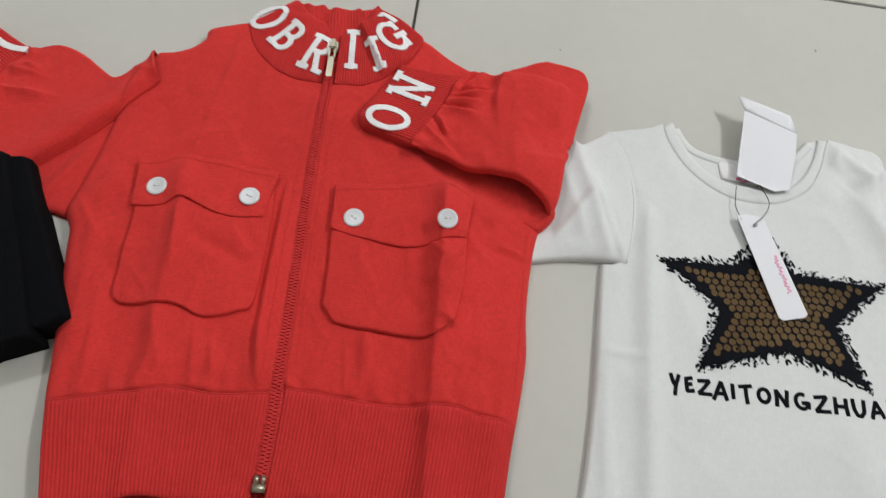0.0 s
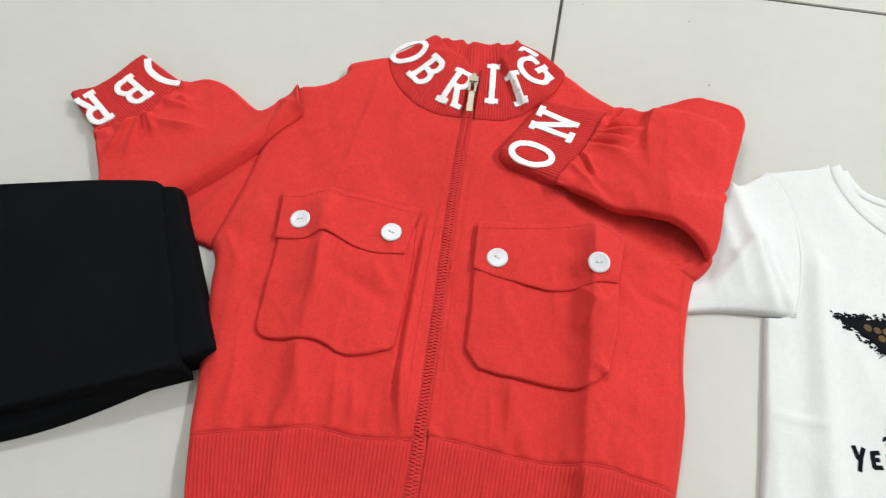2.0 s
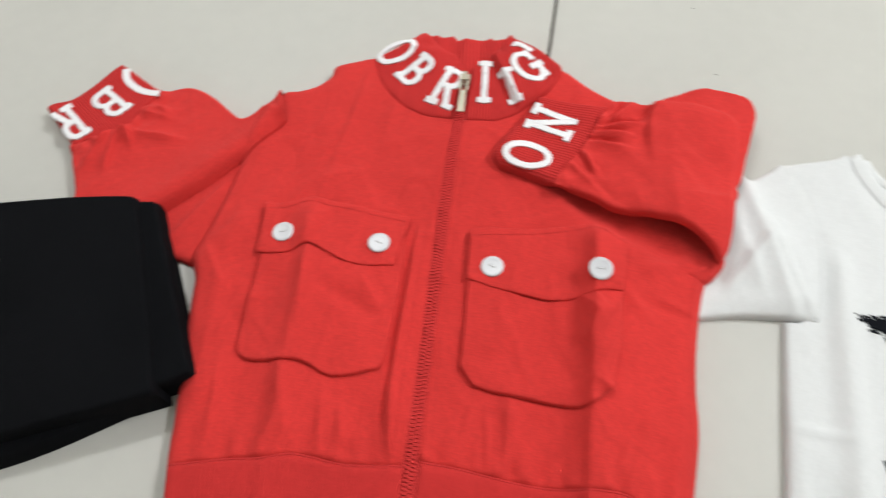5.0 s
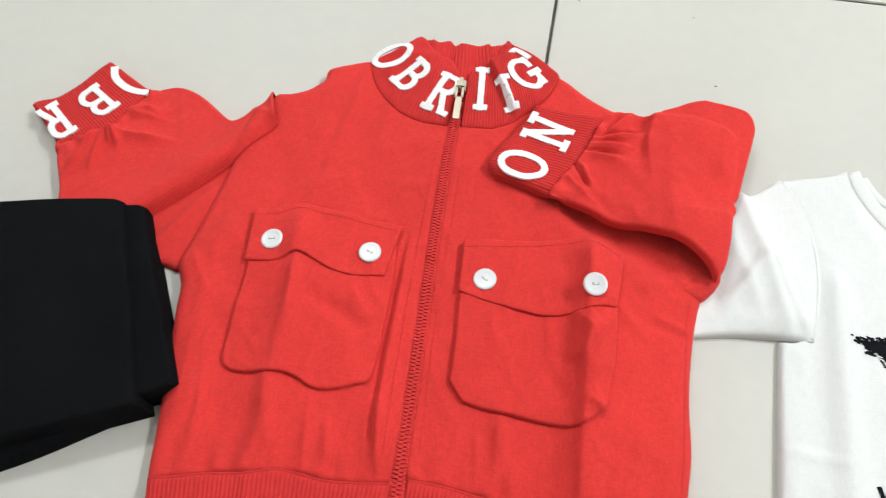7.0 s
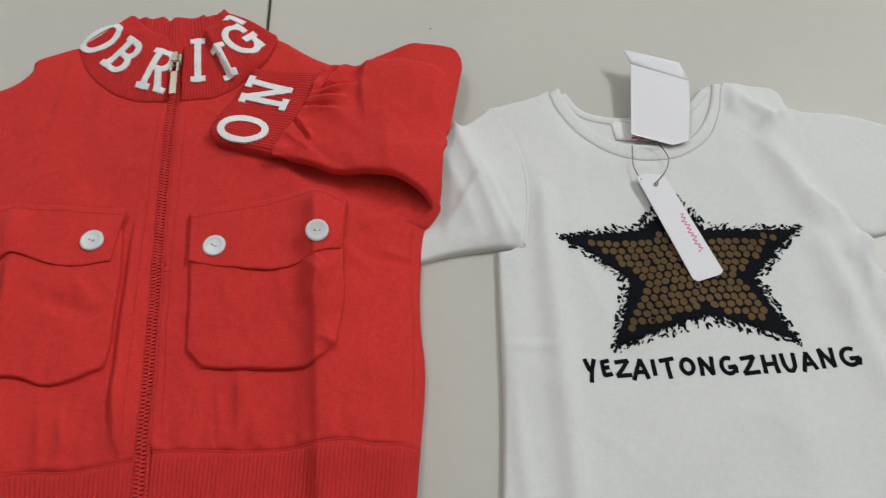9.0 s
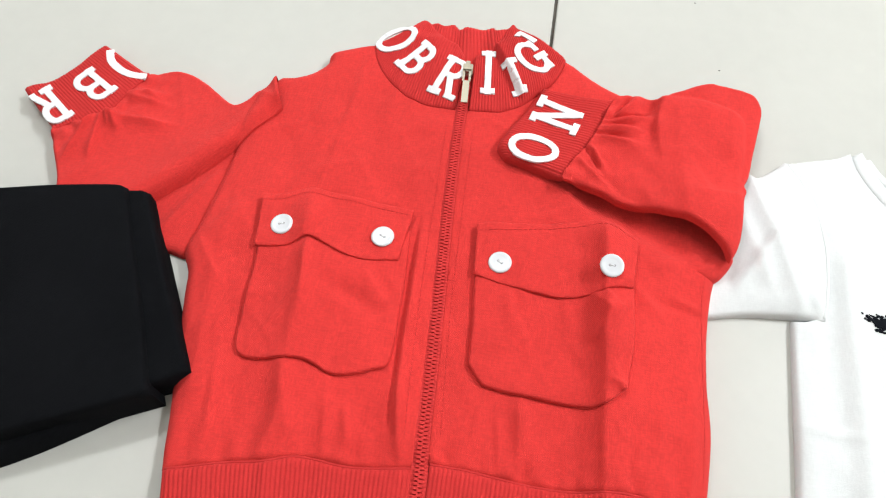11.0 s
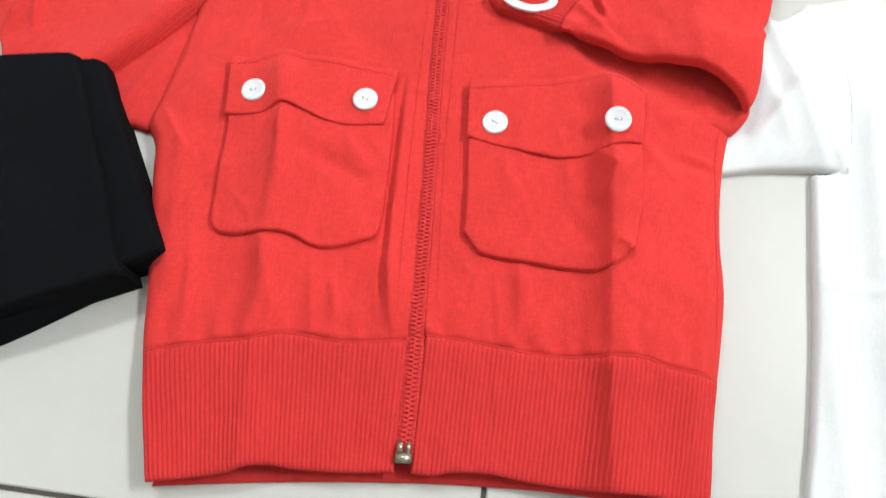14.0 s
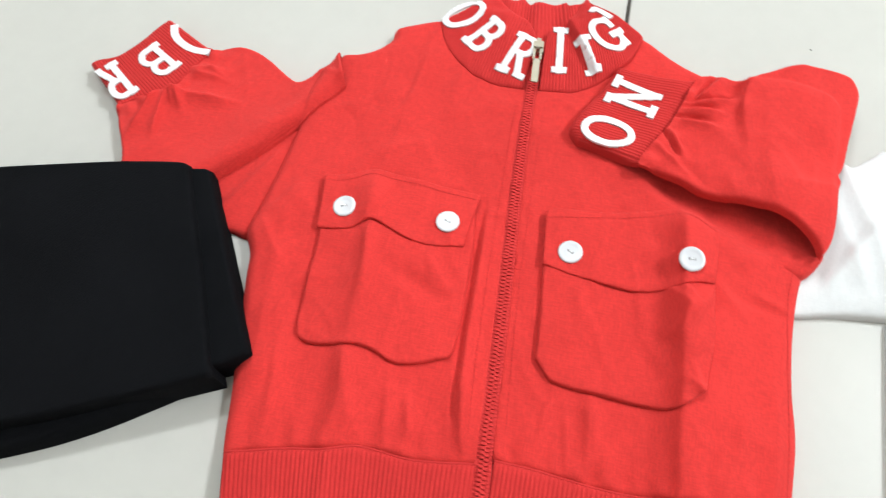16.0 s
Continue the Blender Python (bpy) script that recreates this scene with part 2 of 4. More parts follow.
def cloth(name, polys, height, mat, parent, res=0.003, rim=0.004, skirt=0.003, label="", floor_z=None, fill=0, clip=None):
    """A piece cut to the outlines, laid over the surface height(x, y, d), d being the way to its edge; its edge is closed downwards."""
    verts, faces, rings = [], [], []
    for line in polys:
        faces.append(list(range(len(verts), len(verts) + len(line))))
        verts += [Vector(map(float, p)) for p in line]
    if len(polys) == 1:
        line = polys[0]
        a, b = line, np.roll(line, -1, 0)
        area = (a[:, 0] * b[:, 1] - b[:, 0] * a[:, 1]).sum()
        if area < 0:
            line = line[::-1]
            faces[0].reverse()
            a, b = line, np.roll(line, -1, 0)
        t = np.roll(line, -1, 0) - np.roll(line, 1, 0)
        t /= np.maximum(np.hypot(t[:, 0], t[:, 1]), 1e-9)[:, None]
        nrm = np.stack([-t[:, 1], t[:, 0]], 1)
        cand = [line + nrm * rim * k for k in (0.12, 0.4, 0.8)] if rim else []
        x0, y0 = line.min(0)
        x1, y1 = line.max(0)
        gx, gy = np.meshgrid(np.arange(x0, x1, res), np.arange(y0, y1, res))
        gx[::2] += res / 2
        grid = np.stack([gx.ravel(), gy.ravel()], 1)
        grid = grid[contains(line, grid)]
        if len(grid):
            grid = grid[seg_dist(grid, a, b) > max(rim * 0.95, res * 0.4)]
        for k, c in zip((0.12, 0.4, 0.8), cand):
            c = c[contains(line, c)]
            c = c[seg_dist(c, a, b) > rim * k * 0.9]
            rings.append(c)
        rings.append(grid)
        verts += [Vector(map(float, p)) for r in rings for p in r]
    elif fill:
        every = np.concatenate(polys)
        gx, gy = np.meshgrid(np.arange(*every.min(0)[[0]], every.max(0)[0], fill), np.arange(*every.min(0)[[1]], every.max(0)[1], fill))
        verts += [Vector((float(a), float(b))) for a, b in zip(gx.ravel(), gy.ravel())]
    co, _, tris, _, _, source = geometry.delaunay_2d_cdt(verts, [], faces, 1, 1e-6)
    tris = [f for f, o in zip(tris, source) if o]
    if clip is not None:
        keep = contains(clip, np.array([tuple(sum((co[i] for i in f), Vector((0, 0))) / len(f)) for f in tris]))
        tris = [f for f, k in zip(tris, keep) if k]
    used = sorted({i for f in tris for i in f})
    index = {v: i for i, v in enumerate(used)}
    xy = np.array([tuple(co[i]) for i in used])
    tris = [[index[i] for i in f] for f in tris]
    count = {}
    for f in tris:
        for i in range(len(f)):
            count[(f[i], f[(i + 1) % len(f)])] = 1
    edge = [e for e in count if (e[1], e[0]) not in count]
    ea = np.array([e[0] for e in edge])
    eb = np.array([e[1] for e in edge])
    d = seg_dist(xy, xy[ea], xy[eb])
    z = height(xy[:, 0], xy[:, 1], d)
    v3 = np.column_stack([xy, z]).tolist()
    flat_top = len(tris)
    low = {}
    for i in set(ea.tolist()) | set(eb.tolist()):
        low[i] = len(v3)
        v3.append([xy[i][0], xy[i][1], floor_z if floor_z is not None else z[i] - skirt])
    for i, j in edge:
        tris.append([low[i], low[j], j, i])
    ob = part(name, mesh_of(name, v3, tris), mat, parent, label)
    ob.data.polygons.foreach_set("use_smooth", [k < flat_top for k in range(len(tris))])
    return ob


def ribbed(name, lower, upper, ribs, height, mat, parent, depth=0.0008, nv=22, label="", skirt=0.003, floor_z=None):
    """A knitted band between two lines, with its ribs running from one to the other."""
    nu = ribs * 5 + 1
    a, b = even(lower, nu), even(upper, nu)
    w = np.array([0, 0.015, 0.04, *np.linspace(0.08, 0.92, nv), 0.96, 0.985, 1.0])
    grid = a[None] * (1 - w[:, None, None]) + b[None] * w[:, None, None]
    flat = grid.reshape(-1, 2)
    ring = np.concatenate([grid[0], grid[:, -1], grid[-1][::-1], grid[::-1, 0]])
    d = seg_dist(flat, ring[:-1], ring[1:])
    z = height(flat[:, 0], flat[:, 1], d)
    wave = np.tile(np.abs(np.sin(np.pi * np.arange(nu) / 5)), len(w))
    z = z + depth * wave * rnd(d, 0.003)
    v = np.column_stack([flat, z]).tolist()
    rows = len(w)
    faces = [[r * nu + c, r * nu + c + 1, (r + 1) * nu + c + 1, (r + 1) * nu + c] for r in range(rows - 1) for c in range(nu - 1)]
    rim_ids = [*range(nu), *[r * nu + nu - 1 for r in range(1, rows)], *[(rows - 1) * nu + c for c in range(nu - 2, -1, -1)], *[r * nu for r in range(rows - 2, 0, -1)]]
    base = len(v)
    for i in rim_ids:
        v.append([v[i][0], v[i][1], floor_z if floor_z is not None else v[i][2] - skirt])
    m = len(rim_ids)
    for k in range(m):
        k2 = (k + 1) % m
        faces.append([base + k, base + k2, rim_ids[k2], rim_ids[k]])
    me = mesh_of(name, v, faces)
    bm = bmesh.new()
    bm.from_mesh(me)
    bmesh.ops.recalc_face_normals(bm, faces=bm.faces)
    top = max(bm.faces, key=lambda f: f.calc_center_median().z)
    if top.normal.z < 0:
        bmesh.ops.reverse_faces(bm, faces=bm.faces)
    bm.to_mesh(me)
    bm.free()
    return part(name, me, mat, parent, label)


def ribbon(line, width, caps=True):
    """The outline of a stripe along a line; width may be a list of one number a point."""
    line = np.asarray(line, float)
    t = np.gradient(line, axis=0)
    t /= np.maximum(np.hypot(t[:, 0], t[:, 1]), 1e-9)[:, None]
    nrm = np.stack([-t[:, 1], t[:, 0]], 1)
    w = np.broadcast_to(np.asarray(width, float), (len(line),))[:, None] / 2
    return np.concatenate([line + nrm * w, (line - nrm * w)[::-1]])


def quads(line, width):
    """A stripe cut into short overlapping quads, for letters that close on themselves."""
    line = np.asarray(line, float)
    w = np.broadcast_to(np.asarray(width, float), (len(line),))
    out = []
    for i in range(len(line) - 1):
        a, b = line[i], line[i + 1]
        t = (b - a) / max(np.hypot(*(b - a)), 1e-9)
        n = np.array([-t[1], t[0]])
        a2, b2 = a - t * w[i] * 0.15, b + t * w[i + 1] * 0.15
        out.append(np.array([a2 + n * w[i] / 2, a2 - n * w[i] / 2, b2 - n * w[i + 1] / 2, b2 + n * w[i + 1] / 2]))
    return out


def thing(name, label, category, group=""):
    return tagged(new(name), label, category, group)


def box(bm, x0, y0, z0, x1, y1, z1):
    m = Matrix.Translation(((x0 + x1) / 2, (y0 + y1) / 2, (z0 + z1) / 2)) @ Matrix.Diagonal((x1 - x0, y1 - y0, z1 - z0, 1))
    return bmesh.ops.create_cube(bm, size=1, matrix=m)["verts"]


# ---- room ----
# walls and ceiling out of view, added to enclose and bounce the light
for nm, dims in {"wall_north": (-2.52, 2.4, 0, 2.52, 2.52, 2.7), "wall_south": (-2.52, -2.52, 0, 2.52, -2.4, 2.7),
                 "wall_east": (2.4, -2.4, 0, 2.52, 2.4, 2.7), "wall_west": (-2.52, -2.4, 0, -2.4, 2.4, 2.7), "ceiling": (-2.52, -2.52, 2.7, 2.52, 2.52, 2.82)}.items():
    bm = bmesh.new()
    box(bm, *dims)
    tagged(part(nm, bm, PAINT, None, smooth=False), "unseen plain off-white painted " + ("ceiling" if nm == "ceiling" else "wall"), "ceiling" if nm == "ceiling" else "wall", kind="structure")
bm = bmesh.new()
box(bm, -2.52, -2.52, -0.08, 2.52, 2.52, -0.0018)
floor = tagged(part("floor", bm, GROUT, None, smooth=False), "cream vitrified tile floor with thin dark grout joints", "floor", kind="structure")

# ---- jacket: its shape ----
ZIP = [(-0.0655, 0.412), (-0.0645, 0.379), (-0.0630, 0.337), (-0.0605, 0.293), (-0.0578, 0.257), (-0.0545, 0.215), (-0.0515, 0.175), (-0.0490, 0.135), (-0.0465, 0.100), (-0.0445, 0.068), (-0.0435, 0.040)]
RIB_TOP_L = [(-0.197, 0.079), (-0.178, 0.084), (-0.160, 0.089), (-0.138, 0.093), (-0.123, 0.098), (-0.111, 0.099), (-0.091, 0.098), (-0.073, 0.100), (-0.051, 0.104)]
RIB_TOP_R = [(-0.0415, 0.108), (-0.018, 0.108), (0.010, 0.106), (0.037, 0.106), (0.060, 0.108), (0.078, 0.109), (0.090, 0.106), (0.110, 0.105), (0.121, 0.103)]
RIB_LOW_L = [(-0.174, 0.0130), (-0.154, 0.0175), (-0.135, 0.0225), (-0.124, 0.0275), (-0.112, 0.0295), (-0.097, 0.0292), (-0.073, 0.0310), (-0.048, 0.0345)]
RIB_LOW_R = [(-0.0390, 0.0350), (-0.027, 0.0355), (-0.019, 0.0380), (0.001, 0.0400), (0.025, 0.0385), (0.053, 0.0385), (0.083, 0.0400), (0.093, 0.0390), (0.099, 0.0360), (0.113, 0.0350)]
NECK_L = [(-0.147, 0.436), (-0.142, 0.421), (-0.134, 0.407), (-0.122, 0.394), (-0.109, 0.385), (-0.095, 0.380), (-0.079, 0.378), (-0.069, 0.378)]
NECK_R = [(-0.059, 0.379), (-0.046, 0.380), (-0.033, 0.382), (-0.018, 0.391), (-0.006, 0.405), (0.004, 0.418), (0.010, 0.434), (0.013, 0.446)]
SIDE_L = [(-0.182, 0.426), (-0.183, 0.414), (-0.188, 0.406), (-0.194, 0.400), (-0.205, 0.394), (-0.219, 0.389), (-0.228, 0.35), (-0.231, 0.305), (-0.235, 0.25), (-0.238, 0.224), (-0.230, 0.208), (-0.2265, 0.192), (-0.218, 0.158), (-0.206, 0.110)]
SIDE_R = [(0.126, 0.15), (0.1245, 0.185), (0.125, 0.215), (0.128, 0.245), (0.133, 0.266), (0.144, 0.284), (0.150, 0.33), (0.155, 0.400), (0.12, 0.415), (0.090, 0.412), (0.062, 0.421), (0.042, 0.431), (0.028, 0.441)]
SHAPE = spline([(-0.178, 0.006), (-0.10, 0.010), (0.0, 0.017), (0.08, 0.022), (0.116, 0.029), (0.119, 0.080), *SIDE_R, (0.018, 0.449), (-0.03, 0.478), (-0.1, 0.476), (-0.150, 0.443), *SIDE_L, (-0.199, 0.078)], 0.006)
SHAPE_NEXT = np.roll(SHAPE, -1, 0)


def jacket_z(x, y):
    """The height of the jacket's front as it lies, without pockets, collar and folded sleeves."""
    pts = np.column_stack([x, y])
    d = seg_dist(pts, SHAPE, SHAPE_NEXT) * np.where(contains(SHAPE, pts), 1, 0)
    z = 0.002 + 0.0108 * rnd(d, 0.010)
    soft = np.clip(d / 0.015, 0, 1)
    z = z + soft * (0.0018 * wobble(x, y, 11, 1.0) + 0.0011 * wobble(x, y, 34, 2.0) + 0.0004 * wobble(x, y * 0.7, 75, 3.0) + 0.0005 * creases(x, y, 20, 50.0))
    z = z + soft * ridge(x, y, 0.063, 0.02, 0.051, 0.285, 0.0085, 0.0122, 0.045)
    z = z + soft * ridge(x, y, -0.127, 0.02, -0.150, 0.235, 0.009, 0.0052, 0.03)
    z = z + soft * ridge(x, y, -0.152, 0.24, -0.172, 0.37, 0.02, 0.0016, 0.02)
    z = z + soft * ridge(x, y, -0.128, 0.112, -0.146, 0.155, 0.012, 0.005, 0.008)
    z = z + soft * ridge(x, y, -0.068, 0.112, -0.0775, 0.265, 0.002, 0.0045, 0.009)
    z = z + soft * ridge(x, y, -0.070, 0.20, -0.074, 0.17, 0.002, 0.0014, 0.005, 0.008)
    z = z + soft * ridge(x, y, 0.014, 0.118, 0.008, 0.158, 0.004, 0.003, 0.008)
    z = z + soft * ridge(x, y, 0.083, 0.118, 0.094, 0.16, 0.008, 0.003, 0.02)
    z = z + soft * ridge(x, y, 0.03, 0.318, 0.115, 0.270, 0.011, -0.0052)
    z = z + soft * ridge(x, y, 0.09, 0.235, 0.122, 0.229, 0.004, -0.0016)
    z = z + soft * ridge(x, y, 0.075, 0.24, 0.088, 0.226, 0.004, 0.002)
    z = z + soft * ridge(x, y, -0.196, 0.12, -0.207, 0.215, 0.008, 0.0026, 0.014)
    z = z + soft * ridge(x, y, -0.19, 0.125, -0.185, 0.165, 0.006, 0.0016, 0.01)
    z = z + soft * ridge(x, y, 0.0, 0.31, -0.02, 0.36, 0.012, 0.0016, 0.012)
    z = z + soft * (ridge(x, y, -0.094, 0.112, -0.100, 0.135, 0.003, 0.0022, 0.006, 0.012) + ridge(x, y, -0.085, 0.112, -0.082, 0.128, 0.002, 0.0016, 0.004, 0.01))
    z = z + soft * (ridge(x, y, 0.085, 0.26, 0.12, 0.275, 0.006, 0.003) + ridge(x, y, -0.215, 0.235, -0.19, 0.30, 0.008, 0.002, 0.014))
    z = z - soft * (ridge(x, y, -0.0735, 0.175, -0.0785, 0.268, 0.0018, 0.0036) + ridge(x, y, -0.068, 0.115, -0.0745, 0.178, 0.0018, 0.0036))
    z = z + soft * (ridge(x, y, -0.062, 0.115, -0.066, 0.15, 0.0025, 0.0024, 0.005, 0.01) + ridge(x, y, -0.020, 0.118, -0.017, 0.145, 0.003, 0.0018, 0.006, 0.01) + ridge(x, y, 0.03, 0.30, 0.02, 0.345, 0.008, 0.0022, 0.01))
    z = z + soft * (ridge(x, y, 0.009, 0.112, 0.006, 0.150, 0.0018, 0.0022, 0.006, 0.010) + ridge(x, y, -0.092, 0.110, -0.096, 0.128, 0.0018, 0.0022, 0.005, 0.008) + ridge(x, y, 0.074, 0.118, 0.080, 0.14, 0.002, 0.0018, 0.006, 0.010))
    z = z + soft * (0.0007 * creases(x, y, 33, 55.0) - 0.0006 * creases(x, y, 27, 58.0))
    # pressed vertical fold down the chest, puckers over the hem and beside the sleeve
    z = z + soft * (ridge(x, y, -0.156, 0.285, -0.150, 0.400, 0.0022, 0.0015, 0.020, 0.02) + ridge(x, y, -0.178, 0.105, -0.186, 0.150, 0.0020, 0.0020, 0.006, 0.012))
    z = z + soft * (ridge(x, y, -0.105, 0.100, -0.112, 0.135, 0.0014, 0.0020, 0.006, 0.010) + ridge(x, y, -0.060, 0.106, -0.070, 0.150, 0.0014, 0.0024, 0.005, 0.010) + ridge(x, y, -0.001, 0.108, -0.006, 0.140, 0.0014, 0.0022, 0.006, 0.010))
    z = z + soft * (ridge(x, y, 0.100, 0.240, 0.124, 0.233, 0.0016, 0.0016, 0.005, 0.008) + ridge(x, y, -0.226, 0.232, -0.205, 0.205, 0.0018, 0.0018, 0.005, 0.010) + ridge(x, y, -0.226, 0.238, -0.210, 0.262, 0.0018, 0.0015, 0.005, 0.010))
    # gathers where the cloth meets the knitted hem
    top = np.interp(x, [p[0] for p in RIB_TOP_L + RIB_TOP_R], [p[1] for p in RIB_TOP_L + RIB_TOP_R])
    g = np.exp(-np.maximum(y - top, 0) / 0.016) * np.clip((y - top) / 0.004, 0, 1)
    z = z + soft * g * 0.0040 * wobble(x, y * 0.25, 110, 5.0)
    z = z - soft * 0.0016 * np.exp(-((y - top) / 0.0012) ** 2)
    return z


def panel(extra=0.0, r=0.0025, low=0.0003):
    return lambda x, y, d: jacket_z(x, y) + extra - low * (1 - rnd(d, r))


jacket = thing("zip_jacket", "red cotton zip jacket with white letters lying folded on the tiles", "jacket")
zip_line = spline(ZIP, 0.004, False)


def beside_zip(off, y0, y1):
    """Points along the zip from y0 to y1, off metres to its right."""
    yy = np.linspace(y0, y1, 60)
    o = np.argsort(zip_line[:, 1])
    return np.column_stack([np.interp(yy, zip_line[o, 1], zip_line[o, 0]) + off, yy])


left = np.concatenate([spline(RIB_TOP_L, 0.003, False), beside_zip(-0.0045, 0.105, 0.376), spline(NECK_L[::-1], 0.003, False), spline([(-0.147, 0.436), (-0.156, 0.436), (-0.164, 0.437), (-0.174, 0.433), *SIDE_L, (-0.197, 0.079)], 0.003, False)[1:-1]])
right = np.concatenate([beside_zip(0.0045, 0.377, 0.109), spline(RIB_TOP_R, 0.003, False), spline([(0.121, 0.103), *SIDE_R, (0.013, 0.446)], 0.003, False)[1:-1], spline(NECK_R[::-1], 0.003, False)])
cloth("front_panel", [left], panel(), RED, jacket, 0.0018, 0.0025, floor_z=0.0)
cloth("front_panel", [right], panel(), RED, jacket, 0.0018, 0.0025, floor_z=0.0)
cloth("zip_tape", [np.concatenate([beside_zip(-0.0052, 0.040, 0.405), beside_zip(0.0052, 0.405, 0.040)])], lambda x, y, d: jacket_z(x, y) - 0.0004, TAPE, jacket, 0.003, 0.001)


def rib_z(x, y, d):
    return jacket_z(x, y) - 0.001 * (1 - rnd(d, 0.003)) + 0.0004


ribbed("hem_rib", spline(RIB_LOW_L, 0.003, False), spline(RIB_TOP_L, 0.003, False), 54, rib_z, RIB, jacket, skirt=0.0025)
ribbed("hem_rib", spline(RIB_LOW_R, 0.003, False), spline(RIB_TOP_R, 0.003, False), 62, rib_z, RIB, jacket, skirt=0.0025)
back_hem = np.concatenate([spline([(-0.1750, 0.0110), (-0.130, 0.0185), (-0.085, 0.0250), (-0.039, 0.0305), (0.002, 0.0340), (0.046, 0.0360), (0.107, 0.0350)], 0.003, False), spline([(0.105, 0.06), (0.03, 0.075), (-0.05, 0.07), (-0.12, 0.06), (-0.1765, 0.045)], 0.003, False)])
cloth("back_hem", [back_hem], lambda x, y, d: 0.0005 + 0.0035 * rnd(d, 0.003) + 0.0004 * np.sin(x * 2600), RIB, jacket, 0.005, 0.003, floor_z=0.0)

# hem seam thread as a darker ribbon; the crease's shade is its colour
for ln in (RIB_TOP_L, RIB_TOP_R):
    cloth("seam", [ribbon(spline(ln, 0.002, False), 0.0014)], lambda x, y, d: jacket_z(x, y) + 0.0001, STITCH_AND_SHADE, jacket, 0.002, 0, skirt=0.0014)
# collar: back piece, then the two front pieces
back_low = spline([(-0.115, 0.43), (-0.085, 0.412), (-0.062, 0.404), (-0.04, 0.418), (-0.022, 0.436)], 0.003, False)
back_top = spline([(-0.112, 0.470), (-0.100, 0.4715), (-0.093, 0.4675), (-0.085, 0.4735), (-0.079, 0.4685), (-0.0755, 0.4705), (-0.067, 0.4695), (-0.052, 0.4745), (-0.047, 0.4705), (-0.036, 0.478)], 0.002, False)
ribbed("collar_back", back_low, back_top, 30, lambda x, y, d: 0.011 + 0.003 * rnd(d, 0.004) + 0.0018 * np.sin((x + 0.1) * 260), RIB, jacket, nv=10, floor_z=0.0)
col_l_top = spline([(-0.145, 0.438), (-0.129, 0.451), (-0.111, 0.472), (-0.101, 0.462), (-0.089, 0.450), (-0.078, 0.445), (-0.069, 0.430)], 0.003, False)
col_r_top = spline([(-0.061, 0.432), (-0.055, 0.442), (-0.046, 0.447), (-0.036, 0.480), (-0.030, 0.475), (-0.012, 0.463), (0.011, 0.451)], 0.003, False)


def collar_z(x, y, d):
    base = np.array(NECK_L + NECK_R)
    c = seg_dist(np.column_stack([x, y]), base[:-1], base[1:])
    z = np.maximum(jacket_z(x, y), 0.010) + 0.0008 * rnd(d, 0.002) - 0.0003 + 0.0034 * np.clip(c / 0.03, 0, 1)
    z = z + ridge(x, y, -0.019, 0.400, -0.048, 0.450, 0.0018, 0.0066, 0.03, 0.010) - ridge(x, y, -0.022, 0.398, -0.050, 0.447, 0.0020, 0.0012, 0, 0.010)
    return z + ridge(x, y, -0.10, 0.45, -0.075, 0.40, 0.012, 0.002, 0, 0.01) + ridge(x, y, -0.118, 0.449, -0.093, 0.446, 0.0020, 0.0026, 0.008, 0.008)


ribbed("collar_front", spline(NECK_L, 0.003, False), col_l_top, 44, collar_z, RIB, jacket, nv=16, floor_z=0.0)
ribbed("collar_front", spline(NECK_R, 0.003, False), col_r_top, 44, collar_z, RIB, jacket, nv=16, floor_z=0.0)

# sleeve that lies straight, with its rolled upper arm and cuff
FORE_L = [(-0.375, 0.306), (-0.355, 0.319), (-0.338, 0.330), (-0.331, 0.351), (-0.323, 0.371), (-0.316, 0.379), (-0.300, 0.383), (-0.287, 0.381), (-0.274, 0.375), (-0.262, 0.367), (-0.243, 0.355), (-0.236, 0.359), (-0.230, 0.367), (-0.224, 0.377), (-0.2195, 0.391, 1), (-0.203, 0.354, 1), (-0.214, 0.337), (-0.230, 0.313), (-0.246, 0.290), (-0.260, 0.274), (-0.275, 0.257), (-0.30, 0.232), (-0.335, 0.215), (-0.351, 0.261)]
CUFF_SEAM = np.array([(-0.373, 0.306), (-0.337, 0.332), (-0.321, 0.373)])
FOLD_EDGE = np.array([(-0.203, 0.354), (-0.230, 0.313), (-0.260, 0.274), (-0.286, 0.245)])


